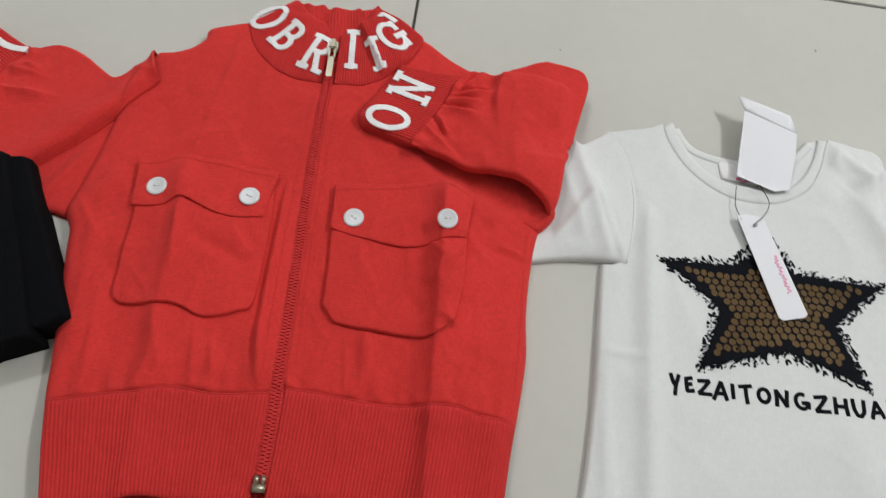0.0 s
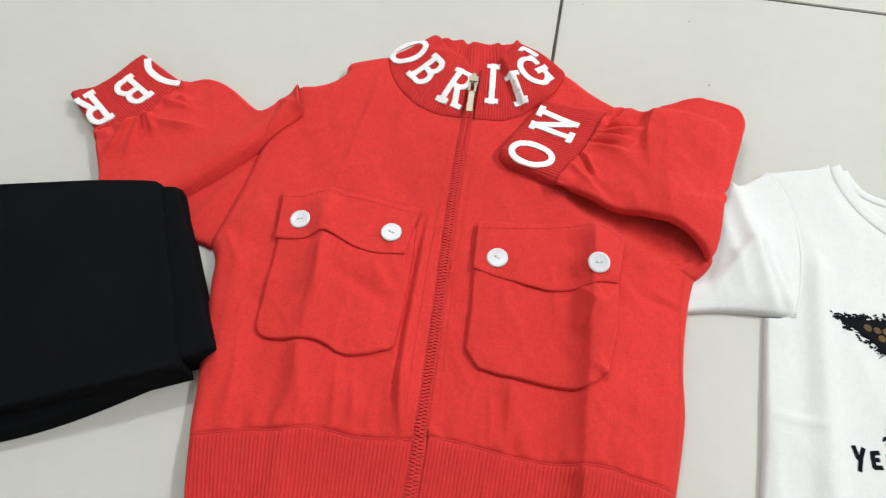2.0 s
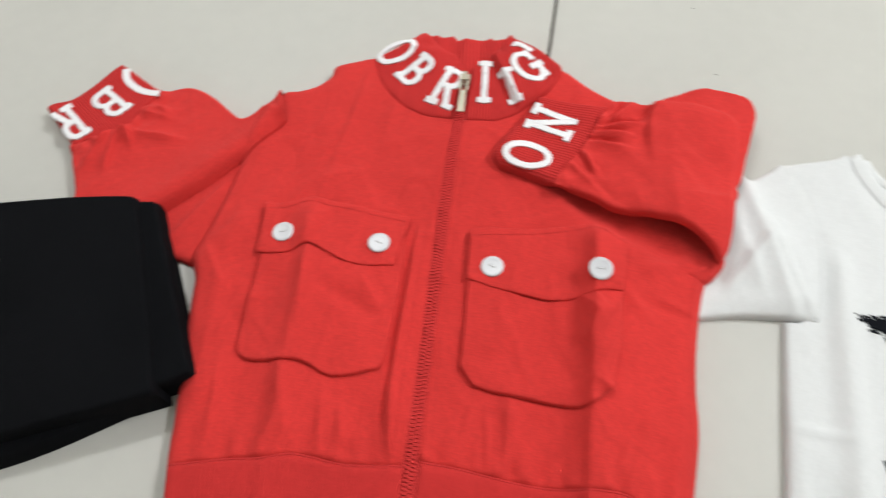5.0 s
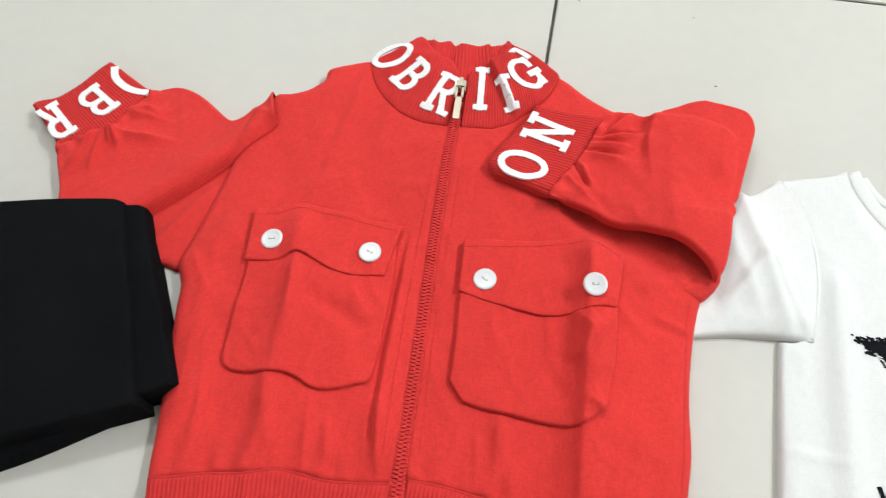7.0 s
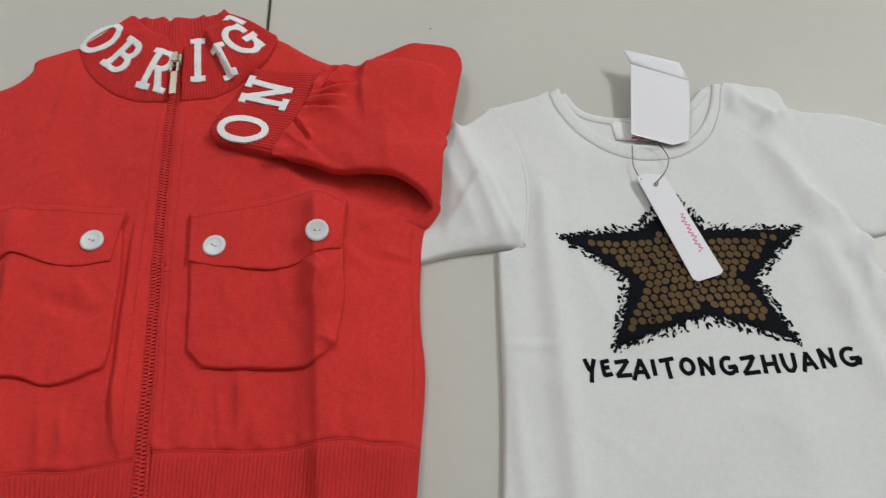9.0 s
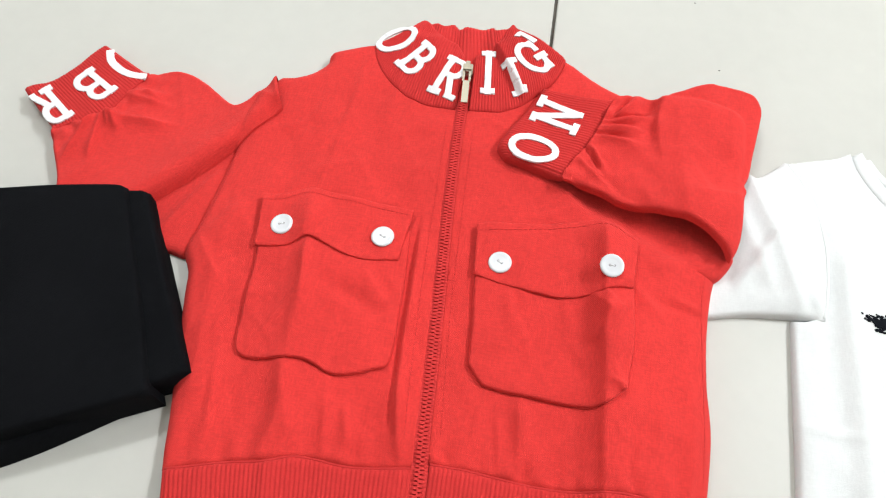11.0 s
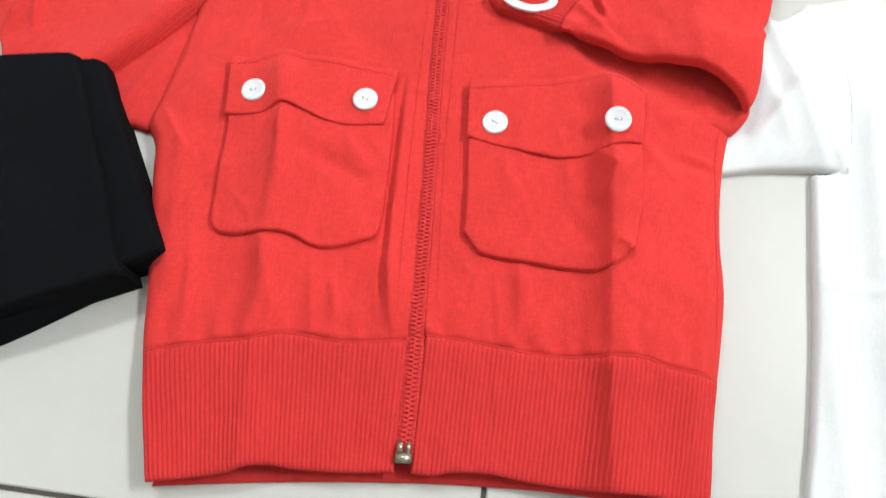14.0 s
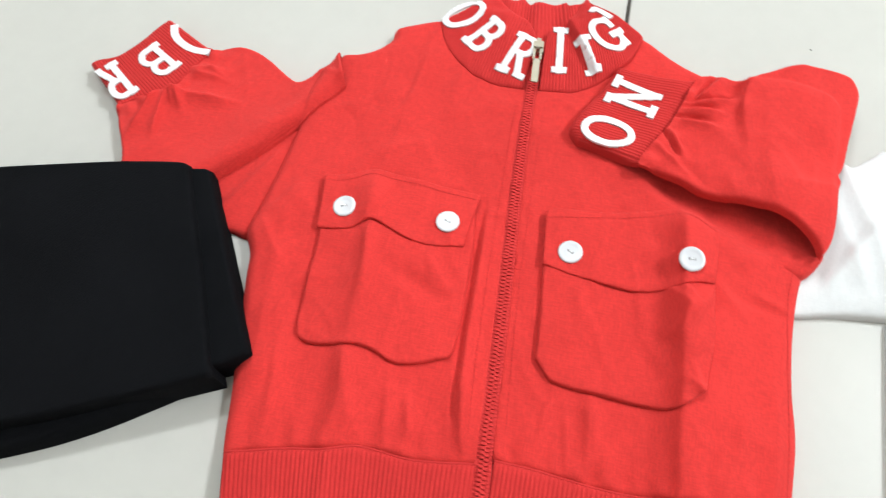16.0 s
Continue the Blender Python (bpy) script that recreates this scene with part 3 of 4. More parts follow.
def fore_l_z(x, y, d):
    pts = np.column_stack([x, y])
    c = seg_dist(pts, CUFF_SEAM[:-1], CUFF_SEAM[1:])
    e = seg_dist(pts, FOLD_EDGE[:-1], FOLD_EDGE[1:])
    d = np.maximum(d, 0.0045 * np.exp(-(c / 0.006) ** 2) * np.clip((d + 0.002) / 0.004, 0, 1))
    z = 0.001 + 0.0105 * rnd(d, 0.0045) + 0.0018 * wobble(x, y, 18, 7.0) * np.clip(d / 0.01, 0, 1) + 0.0006 * creases(x, y, 26, 60.0) + 0.0006 * wobble(x, y, 60, 61.0)
    roll = np.clip(e / 0.013, 0, 1) * (2 - np.clip(e / 0.013, 0, 1))
    z = z + 0.0085 * np.exp(-(e / 0.028) ** 2) * roll
    over = contains(SHAPE, pts)
    z = np.where(over, np.maximum(z, jacket_z(x, y) + 0.0022 + 0.0085 * roll * np.exp(-(e / 0.03) ** 2)), z)
    z = z + np.exp(-c / 0.014) * 0.0034 * wobble(x, y, 110, 3.0)
    z = z + ridge(x, y, -0.352, 0.288, -0.344, 0.320, 0.0025, 0.007, 0.006) + ridge(x, y, -0.338, 0.324, -0.288, 0.325, 0.0025, 0.006, 0.006) + ridge(x, y, -0.333, 0.329, -0.325, 0.315, 0.0018, 0.005, 0.004)
    z = z + ridge(x, y, -0.337, 0.325, -0.335, 0.288, 0.0018, 0.0048, 0.005, 0.012) + ridge(x, y, -0.331, 0.328, -0.322, 0.314, 0.0016, 0.0045, 0.004, 0.008) + ridge(x, y, -0.334, 0.327, -0.330, 0.314, 0.0015, 0.0040, 0.003, 0.006) + ridge(x, y, -0.342, 0.321, -0.348, 0.308, 0.0018, 0.0035, 0.004, 0.008) + ridge(x, y, -0.318, 0.356, -0.304, 0.349, 0.0018, 0.0040, 0.004, 0.008)
    z = z + ridge(x, y, -0.206, 0.356, -0.219, 0.386, 0.002, 0.0030, 0.006, 0.010) + ridge(x, y, -0.229, 0.366, -0.209, 0.358, 0.003, 0.0025, 0.006, 0.010)
    z = z + ridge(x, y, -0.322, 0.347, -0.305, 0.345, 0.0025, 0.005, 0.005) + ridge(x, y, -0.324, 0.352, -0.309, 0.354, 0.002, 0.0035, 0.004)
    return z


cloth("sleeve", [spline(FORE_L, 0.0012)], fore_l_z, RED, jacket, 0.0013, 0.0025, skirt=0.0025)
UNDER_L = [(-0.205, 0.34), (-0.22, 0.30), (-0.230, 0.25), (-0.236, 0.221), (-0.254, 0.221), (-0.275, 0.20), (-0.31, 0.23), (-0.28, 0.275), (-0.24, 0.32)]
cloth("under_sleeve", [spline(UNDER_L)], lambda x, y, d: 0.001 + 0.005 * rnd(d, 0.005) + ridge(x, y, -0.262, 0.235, -0.236, 0.29, 0.004, 0.004, 0.01) + 0.001 * wobble(x, y, 30, 9.0), RED, jacket, 0.002, 0.005, floor_z=0.0)


def cuff_l_z(x, y, d):
    c = seg_dist(np.column_stack([x, y]), CUFF_SEAM[:-1], CUFF_SEAM[1:])
    d = np.maximum(d, 0.003 * np.exp(-(c / 0.006) ** 2))
    return 0.004 + 0.008 * rnd(d, 0.004) + 0.001 * wobble(x, y, 30, 4.0)


ribbed("cuff", spline([(-0.373, 0.306), (-0.356, 0.319), (-0.338, 0.331), (-0.330, 0.351), (-0.321, 0.373)], 0.002, False), spline([(-0.417, 0.342), (-0.410, 0.348), (-0.397, 0.354), (-0.386, 0.370), (-0.378, 0.388), (-0.371, 0.400)], 0.002, False), 34, cuff_l_z, RIB, jacket, nv=12, floor_z=0.0)

# sleeve folded across the chest, with its cuff
FORE_R = [(0.053, 0.402), (0.044, 0.377), (0.035, 0.354), (0.018, 0.321), (0.033, 0.317), (0.049, 0.312), (0.064, 0.305), (0.087, 0.301), (0.106, 0.296), (0.119, 0.289), (0.128, 0.282), (0.136, 0.271, 1), (0.141, 0.281), (0.144, 0.297), (0.1465, 0.320), (0.150, 0.330), (0.149, 0.336), (0.153, 0.345), (0.158, 0.368), (0.164, 0.395), (0.167, 0.412), (0.163, 0.425), (0.155, 0.430), (0.142, 0.4315), (0.125, 0.430), (0.112, 0.425), (0.096, 0.413), (0.087, 0.405), (0.079, 0.406), (0.068, 0.409)]


def fore_r_z(x, y, d):
    c = seg_dist(np.column_stack([x, y]), np.array([(0.053, 0.401)]), np.array([(0.019, 0.322)]))
    d = np.maximum(d, 0.0035 * np.exp(-(c / 0.006) ** 2))
    z = np.maximum(jacket_z(x, y), 0.011) + 0.0072 + 0.0038 * rnd(d, 0.0022) + 0.0018 * wobble(x, y, 20, 12.0) * np.clip(d / 0.01, 0, 1)
    z = z + 0.009 * np.exp(-((x - 0.118) ** 2 + (y - 0.300) ** 2) / 0.035**2) + 0.0006 * creases(x, y, 26, 70.0) + 0.0007 * wobble(x, y, 60, 71.0)
    c = seg_dist(np.column_stack([x, y]), np.array([(0.053, 0.401)]), np.array([(0.019, 0.322)]))
    z = z + np.exp(-c / 0.014) * 0.003 * wobble(x, y, 110, 8.0)
    z = z + ridge(x, y, 0.055, 0.383, 0.070, 0.404, 0.0018, 0.0055, 0.005, 0.008) + ridge(x, y, 0.051, 0.378, 0.078, 0.384, 0.0018, 0.0055, 0.006, 0.012) + ridge(x, y, 0.036, 0.352, 0.047, 0.335, 0.0016, 0.004, 0.004, 0.008) + ridge(x, y, 0.046, 0.371, 0.070, 0.371, 0.0018, 0.005, 0.005, 0.012) + ridge(x, y, 0.040, 0.362, 0.066, 0.359, 0.0018, 0.005, 0.005, 0.012) + ridge(x, y, 0.028, 0.338, 0.047, 0.322, 0.0025, 0.005, 0.004)
    z = z - ridge(x, y, 0.053, 0.386, 0.066, 0.406, 0.0013, 0.0045, 0, 0.006) - ridge(x, y, 0.050, 0.3805, 0.076, 0.388, 0.0013, 0.0045, 0, 0.010) - ridge(x, y, 0.045, 0.3745, 0.066, 0.3755, 0.0013, 0.0035, 0, 0.010) - ridge(x, y, 0.041, 0.366, 0.062, 0.364, 0.0013, 0.0040, 0, 0.010) - ridge(x, y, 0.033, 0.350, 0.044, 0.333, 0.0013, 0.0040, 0, 0.006)
    return z + ridge(x, y, 0.088, 0.350, 0.084, 0.380, 0.003, 0.0028, 0.010, 0.016) + ridge(x, y, 0.083, 0.372, 0.088, 0.408, 0.0022, 0.0050, 0.012, 0.014) - ridge(x, y, 0.076, 0.390, 0.083, 0.398, 0.004, 0.0030, 0, 0.010) - ridge(x, y, 0.079, 0.360, 0.082, 0.375, 0.004, 0.0015, 0, 0.014) + ridge(x, y, 0.085, 0.404, 0.13, 0.430, 0.003, 0.0055, 0.012) + ridge(x, y, 0.104, 0.30, 0.100, 0.40, 0.014, 0.0035, 0.02) + ridge(x, y, 0.110, 0.318, 0.15, 0.322, 0.006, 0.0032, 0.01)


cloth("sleeve", [spline(FORE_R, 0.0012)], fore_r_z, RED, jacket, 0.0013, 0.004, skirt=0.003)
cloth("sleeve_lip", [spline([(0.108, 0.268), (0.120, 0.259), (0.132, 0.262), (0.143, 0.278), (0.138, 0.286), (0.12, 0.279)])], lambda x, y, d: 0.006 + 0.008 * rnd(d, 0.004) + ridge(x, y, 0.115, 0.262, 0.138, 0.276, 0.003, 0.003), RED, jacket, 0.002, 0.003, skirt=0.006)


def cuff_r_z(x, y, d):
    c = seg_dist(np.column_stack([x, y]), np.array([(0.053, 0.401)]), np.array([(0.019, 0.322)]))
    d = np.maximum(d, 0.003 * np.exp(-(c / 0.006) ** 2))
    return np.maximum(jacket_z(x, y), 0.012) + 0.0025 + 0.0065 * rnd(d, 0.006) + 0.0008 * wobble(x, y, 30, 14.0)


ribbed("cuff", spline([(-0.025, 0.333), (-0.0305, 0.340), (-0.0315, 0.346), (-0.026, 0.359), (-0.010, 0.390), (-0.003, 0.407)], 0.002, False), spline([(0.019, 0.3205), (0.035, 0.354), (0.044, 0.377), (0.054, 0.402)], 0.002, False), 34, cuff_r_z, RIB, jacket, nv=12, skirt=0.005)

# pockets
FLAP_L = [(-0.192, 0.272, 1), (-0.176, 0.275), (-0.160, 0.282), (-0.137, 0.281), (-0.113, 0.279), (-0.083, 0.278, 1), (-0.086, 0.236, 1), (-0.107, 0.232), (-0.126, 0.234), (-0.141, 0.240), (-0.151, 0.242), (-0.159, 0.237), (-0.166, 0.233), (-0.186, 0.230, 1)]
BAG_L = [(-0.186, 0.25, 1), (-0.184, 0.230), (-0.178, 0.165), (-0.173, 0.154), (-0.160, 0.152), (-0.135, 0.156), (-0.125, 0.155), (-0.115, 0.151), (-0.104, 0.151), (-0.088, 0.157), (-0.078, 0.164), (-0.078, 0.202), (-0.080, 0.235), (-0.083, 0.262, 1)]
FLAP_R = [(-0.037, 0.274, 1), (-0.030, 0.277), (0.0, 0.280), (0.038, 0.289), (0.051, 0.290), (0.074, 0.279, 1), (0.071, 0.237, 1), (0.062, 0.236), (0.054, 0.233), (0.041, 0.229), (0.027, 0.226), (0.009, 0.227), (-0.013, 0.230), (-0.034, 0.234, 1)]
BAG_R = [(-0.034, 0.25, 1), (-0.033, 0.232), (-0.029, 0.187), (-0.0285, 0.172, 1), (-0.018, 0.160, 1), (-0.005, 0.158), (0.029, 0.156), (0.049, 0.155, 1), (0.058, 0.159), (0.069, 0.169, 1), (0.070, 0.178), (0.073, 0.200), (0.072, 0.237), (0.072, 0.255, 1)]


def bag_z(x, y, d):
    z = jacket_z(x, y) + 0.0010 + 0.0024 * rnd(d, 0.0012) + 0.0009 * wobble(x, y, 26, 21.0) * np.clip(d / 0.01, 0, 1)
    z = z + ridge(x, y, 0.056, 0.205, 0.068, 0.230, 0.006, 0.006, 0.004) + ridge(x, y, 0.058, 0.215, 0.045, 0.232, 0.003, 0.003, 0.004, 0.01) + ridge(x, y, 0.066, 0.20, 0.060, 0.185, 0.003, 0.002, 0.006, 0.01)
    z = z + ridge(x, y, 0.058, 0.222, 0.050, 0.198, 0.0018, 0.004, 0.007, 0.008) + ridge(x, y, 0.054, 0.231, 0.062, 0.221, 0.0016, 0.003, 0.004, 0.006) + ridge(x, y, 0.058, 0.174, 0.072, 0.166, 0.0016, 0.003, 0.003, 0.006) + ridge(x, y, 0.062, 0.180, 0.067, 0.167, 0.0015, 0.0025, 0.003, 0.006)
    z = z + ridge(x, y, -0.108, 0.225, -0.090, 0.205, 0.003, 0.002, 0.010, 0.012) + 0.0006 * creases(x, y, 36, 62.0)
    return z + ridge(x, y, 0.067, 0.180, 0.064, 0.168, 0.003, -0.002) + ridge(x, y, -0.143, 0.195, -0.151, 0.242, 0.006, 0.0042, 0.006) - ridge(x, y, -0.13, 0.212, -0.095, 0.198, 0.006, 0.0024) + ridge(x, y, -0.165, 0.165, -0.150, 0.195, 0.005, 0.0018, 0.008)


def flap_z(x, y, d):
    z = jacket_z(x, y) + 0.0044 + 0.0008 * rnd(d, 0.0007)
    z = z + ridge(x, y, -0.152, 0.238, -0.157, 0.275, 0.010, 0.004)
    return z + ridge(x, y, 0.058, 0.232, 0.052, 0.285, 0.012, 0.002) + ridge(x, y, 0.012, 0.228, 0.012, 0.27, 0.02, 0.001)


for flap, bag in ((FLAP_L, BAG_L), (FLAP_R, BAG_R)):
    cloth("pocket", [spline(bag)], bag_z, RED, jacket, 0.0017, 0.0012, skirt=0.0022)
    f = cloth("pocket_flap", [spline(flap)], flap_z, RED, jacket, 0.0017, 0.0008, skirt=0.0012)


def surface(x, y, fn, far=1.0):
    return float(fn(np.array([x]), np.array([y]), np.array([far]))[0])


def stitches(lines, fn, parent, name="stitching", length=0.0022, gap=0.0012, width=0.00034, lift=0.0003):
    for ln in lines:
        polys = []
        ln = spline(ln, 0.002, False)
        total = np.hypot(*np.diff(ln, axis=0).T).sum()
        k = max(2, int(total / (length + gap)))
        p = even(ln, k * 3 + 1)
        for i in range(k):
            a, b = p[i * 3], p[i * 3 + 2]
            polys.append(ribbon(np.array([a, (a + b) / 2, b]), width))
        tagged(cloth(name, polys, lambda x, y, d: fn(x, y, np.full_like(x, 0.01)) + lift, STITCH_AND_SHADE, parent, skirt=0.0006), kind="stuff")


stitches([[(-0.190, 0.267), (-0.176, 0.270), (-0.160, 0.277), (-0.137, 0.2765), (-0.113, 0.2745), (-0.085, 0.273)], [(-0.035, 0.269), (0.0, 0.275), (0.038, 0.284), (0.051, 0.285), (0.072, 0.275)]], flap_z, jacket)
stitches([[(-0.2285, 0.306), (-0.2265, 0.290), (-0.2270, 0.269), (-0.2300, 0.247), (-0.2330, 0.227)],
          # beside the zip, darker dashes stand in for the shade of seam ridges
          [(-0.0525, 0.365), (-0.050, 0.30), (-0.0465, 0.23), (-0.0465, 0.229)], [(-0.0465, 0.225), (-0.042, 0.17), (-0.038, 0.125)], [(-0.0735, 0.365), (-0.071, 0.30), (-0.0675, 0.23), (-0.0635, 0.17), (-0.0590, 0.12)], [(-0.0545, 0.2295), (-0.0465, 0.2290), (-0.0440, 0.2290)], [(0.117, 0.12), (0.119, 0.18), (0.119, 0.24), (0.122, 0.262)]], panel(), jacket)

CUFF_L = spline([(-0.373, 0.306, 1), (-0.338, 0.332), (-0.321, 0.373, 1), (-0.371, 0.400, 1), (-0.386, 0.370), (-0.397, 0.354), (-0.417, 0.3415, 1)], 0.002)

# buttons with two holes and a thread


def button(x, y, fn, turn):
    z = surface(x, y, fn)
    bm = bmesh.new()
    prof = [(0.0, 0.0010), (0.0042, 0.0010), (0.0050, 0.0011), (0.0060, 0.0013), (0.0070, 0.0013), (0.0077, 0.0010), (0.0080, 0.0005), (0.0076, -0.001)]
    n = 36
    rows = [[bm.verts.new((r * math.cos(6.28319 * i / n), r * math.sin(6.28319 * i / n), h)) for i in range(n)] for r, h in prof[1:]]
    mid = bm.verts.new((0, 0, prof[0][1]))
    for i in range(n):
        bm.faces.new((mid, rows[0][i], rows[0][(i + 1) % n]))
        for a, b in zip(rows, rows[1:]):
            bm.faces.new((a[i], b[i], b[(i + 1) % n], a[(i + 1) % n]))
    ob = part("button", bm, PLASTIC, jacket, "white two-hole plastic button")
    e = 0.002
    gx, gy = [(surface(x + e * (k == 0), y + e * (k == 1), fn) - surface(x - e * (k == 0), y - e * (k == 1), fn)) / (2 * e) for k in (0, 1)]
    q = Vector((0, 0, 1)).rotation_difference(Vector((-gx, -gy, 1)).normalized())
    ob.matrix_world = Matrix.Translation((x, y, z + 0.0004)) @ q.to_matrix().to_4x4() @ pose(0, 0, 0, 0, 0, turn)
    # no real holes: flat discs with the hole's shade as their grey
    for s in (-1, 1):
        bm = bmesh.new()
        bmesh.ops.create_circle(bm, cap_ends=True, radius=0.0009, segments=10, matrix=Matrix.Translation((s * 0.0015, 0, 0.00105)))
        part("hole", bm, HOLE_SHADE, ob)
    bm = bmesh.new()
    bmesh.ops.create_cone(bm, cap_ends=True, segments=8, radius1=0.0004, radius2=0.0004, depth=0.003, matrix=Matrix.Translation((0, 0, 0.0011)) @ Matrix.Rotation(1.5708, 4, "Y"))
    part("thread", bm, THREAD, ob)


for bx, by, tn_ in ((-0.1715, 0.249, 15), (-0.1, 0.251, -20), (-0.0175, 0.2455, -30), (0.0548, 0.2480, 5)):
    button(bx, by, flap_z, tn_)

# zip: teeth, slider with its pull, end stop
bm = bmesh.new()
teeth = even(zip_line, 300)
for i in range(1, 299):
    a, b = teeth[i - 1], teeth[i + 1]
    t = (b - a) / np.hypot(*(b - a))
    s = 1 if i % 2 else -1
    x, y = teeth[i] + np.array([-t[1], t[0]]) * s * 0.0011
    z = surface(x, y, lambda X, Y, d: jacket_z(X, Y)) + 0.0006
    m = Matrix.Translation((x, y, z)) @ Matrix.Rotation(math.atan2(t[1], t[0]), 4, "Z") @ Matrix.Diagonal((0.0016, 0.0030, 0.0014, 1))
    v = bmesh.ops.create_cube(bm, size=1, matrix=m)["verts"]
part("zip_teeth", bm, TOOTH, jacket, "interlocked red plastic zip teeth", smooth=False)


def bevelled(boxes, width=0.0004):
    bm = bmesh.new()
    for b in boxes:
        vs = box(bm, *b)
    bmesh.ops.bevel(bm, geom=bm.edges[:], offset=width, segments=2, affect="EDGES")
    return bm


slider = part("zip_slider", bevelled([(-0.0042, -0.006, 0, 0.0042, 0.006, 0.003), (-0.0018, -0.005, 0.003, 0.0018, 0.0065, 0.0056)]), METAL, jacket, "nickel zip slider with a long pull", smooth=False)
slider.matrix_world = pose(-0.0655, 0.4165, 0.0168, 0, 0, 4)
pull = part("pull_tab", bevelled([(-0.0026, -0.037, 0.0035, 0.0026, -0.014, 0.0048), (-0.0034, -0.015, 0.0035, -0.0016, -0.003, 0.0052), (0.0016, -0.015, 0.0035, 0.0034, -0.003, 0.0052), (-0.0034, -0.004, 0.0035, 0.0034, -0.002, 0.0064)], 0.0003), METAL, slider, smooth=False)
stop = part("zip_stop", bevelled([(-0.0042, -0.004, 0, 0.0042, 0.001, 0.0032), (-0.0036, 0.001, 0, -0.0006, 0.0065, 0.0028), (0.0008, 0.001, 0, 0.0036, 0.0065, 0.0028)]), METAL, jacket, "nickel zip end stop")
stop.matrix_world = pose(-0.0438, 0.0435, surface(-0.0438, 0.0435, lambda X, Y, d: jacket_z(X, Y)) + 0.0004, 0, 0, 4)

# ---- letters: strokes in a box one wide and one high ----


def arc(cx, cy, rx, ry, a0, a1, n=14):
    return [(cx + rx * math.cos(radians(a0 + (a1 - a0) * i / n)), cy + ry * math.sin(radians(a0 + (a1 - a0) * i / n))) for i in range(n + 1)]


SLAB = {
    "O": [arc(0.5, 0.5, 0.36, 0.42, 0, 360, 26)],
    "B": [[(0.24, 0.02), (0.24, 0.98)], [(0.06, 0.92), (0.55, 0.92)], [(0.06, 0.08), (0.6, 0.08)], [(0.24, 0.52), (0.6, 0.52)], arc(0.55, 0.72, 0.24, 0.2, 90, -90), arc(0.58, 0.3, 0.28, 0.22, 90, -90)],
    "R": [[(0.24, 0.02), (0.24, 0.98)], [(0.06, 0.92), (0.55, 0.92)], [(0.04, 0.07), (0.44, 0.07)], [(0.24, 0.5), (0.58, 0.5)], arc(0.55, 0.71, 0.24, 0.21, 90, -90), [(0.5, 0.5), (0.76, 0.07)], [(0.66, 0.07), (0.98, 0.07)]],
    "I": [[(0.5, 0.02), (0.5, 0.98)], [(0.25, 0.92), (0.75, 0.92)], [(0.25, 0.08), (0.75, 0.08)]],
    "N": [[(0.22, 0.05), (0.22, 0.95)], [(0.8, 0.05), (0.8, 0.95)], [(0.2, 0.93), (0.82, 0.07)], [(0.04, 0.93), (0.3, 0.93)], [(0.04, 0.07), (0.42, 0.07)], [(0.6, 0.93), (0.98, 0.93)]],
    "G": [arc(0.5, 0.5, 0.38, 0.42, 40, 320, 22), [(0.56, 0.44), (0.98, 0.44)], [(0.82, 0.44), (0.82, 0.08)], [(0.8, 0.62), (0.8, 0.92)]],
    "D": [[(0.0, 0.55), (1.0, 0.55)], [(0.05, 0.6), (0.12, 0.2)]],
}


def letter(shape, x, y, turn, w, h, fn, parent, mat, weight, table, lift=0.0009, name="letter", label="", clip=None):
    c, s = math.cos(radians(turn)), math.sin(radians(turn))
    polys = []
    for stroke in table[shape]:
        p = np.array(stroke, float) - 0.5
        p = np.column_stack([p[:, 0] * w, p[:, 1] * h])
        if len(p) == 2:
            p = even(p, 4)
        p = np.column_stack([x + p[:, 0] * c - p[:, 1] * s, y + p[:, 0] * s + p[:, 1] * c])
        polys += quads(p, weight)
    return cloth(name, polys, lambda X, Y, d: fn(X, Y, np.full_like(X, 0.008)) + lift, mat, parent, skirt=0.0016, label=label, fill=0.0013, clip=clip)


for ch, x, y, turn, w, h, fn in (
    ("O", -0.1295, 0.4435, -51, 0.028, 0.039, collar_z), ("B", -0.1080, 0.4225, -41, 0.022, 0.034, collar_z), ("R", -0.0778, 0.4070, -18, 0.024, 0.041, collar_z),
    ("I", -0.0488, 0.4180, 6, 0.0204, 0.046, collar_z), ("I", -0.0272, 0.4145, 25, 0.021, 0.034, collar_z), ("G", -0.0150, 0.4370, 50, 0.027, 0.035, collar_z), ("D", -0.0225, 0.4600, -33, 0.017, 0.014, collar_z),
    ("O", -0.0050, 0.3425, 84, 0.029, 0.0395, cuff_r_z), ("N", 0.0103, 0.3780, 74, 0.027, 0.038, cuff_r_z),
    ("R", -0.3845, 0.3262, 233.5, 0.022, 0.042, cuff_l_z), ("B", -0.3600, 0.3525, 239, 0.024, 0.037, cuff_l_z)):
    letter(ch, x, y, turn, w, h, fn, jacket, THREAD, 0.0052, SLAB, clip=CUFF_L if fn is cuff_l_z else None, lift=0.0015, label="white embroidered slab-serif letter " + ch if ch != "D" else "white embroidered letter end")
cloth("letter", quads(spline([(-0.3625, 0.3910), (-0.3565, 0.3800), (-0.3445, 0.3720), (-0.3335, 0.3690), (-0.3235, 0.3690)], 0.003, False), 0.0062), lambda X, Y, d: cuff_l_z(X, Y, np.full_like(X, 0.008)) + 0.0009, THREAD, jacket, skirt=0.0016, fill=0.0013, clip=CUFF_L, label="white embroidered letter O that runs round the edge")

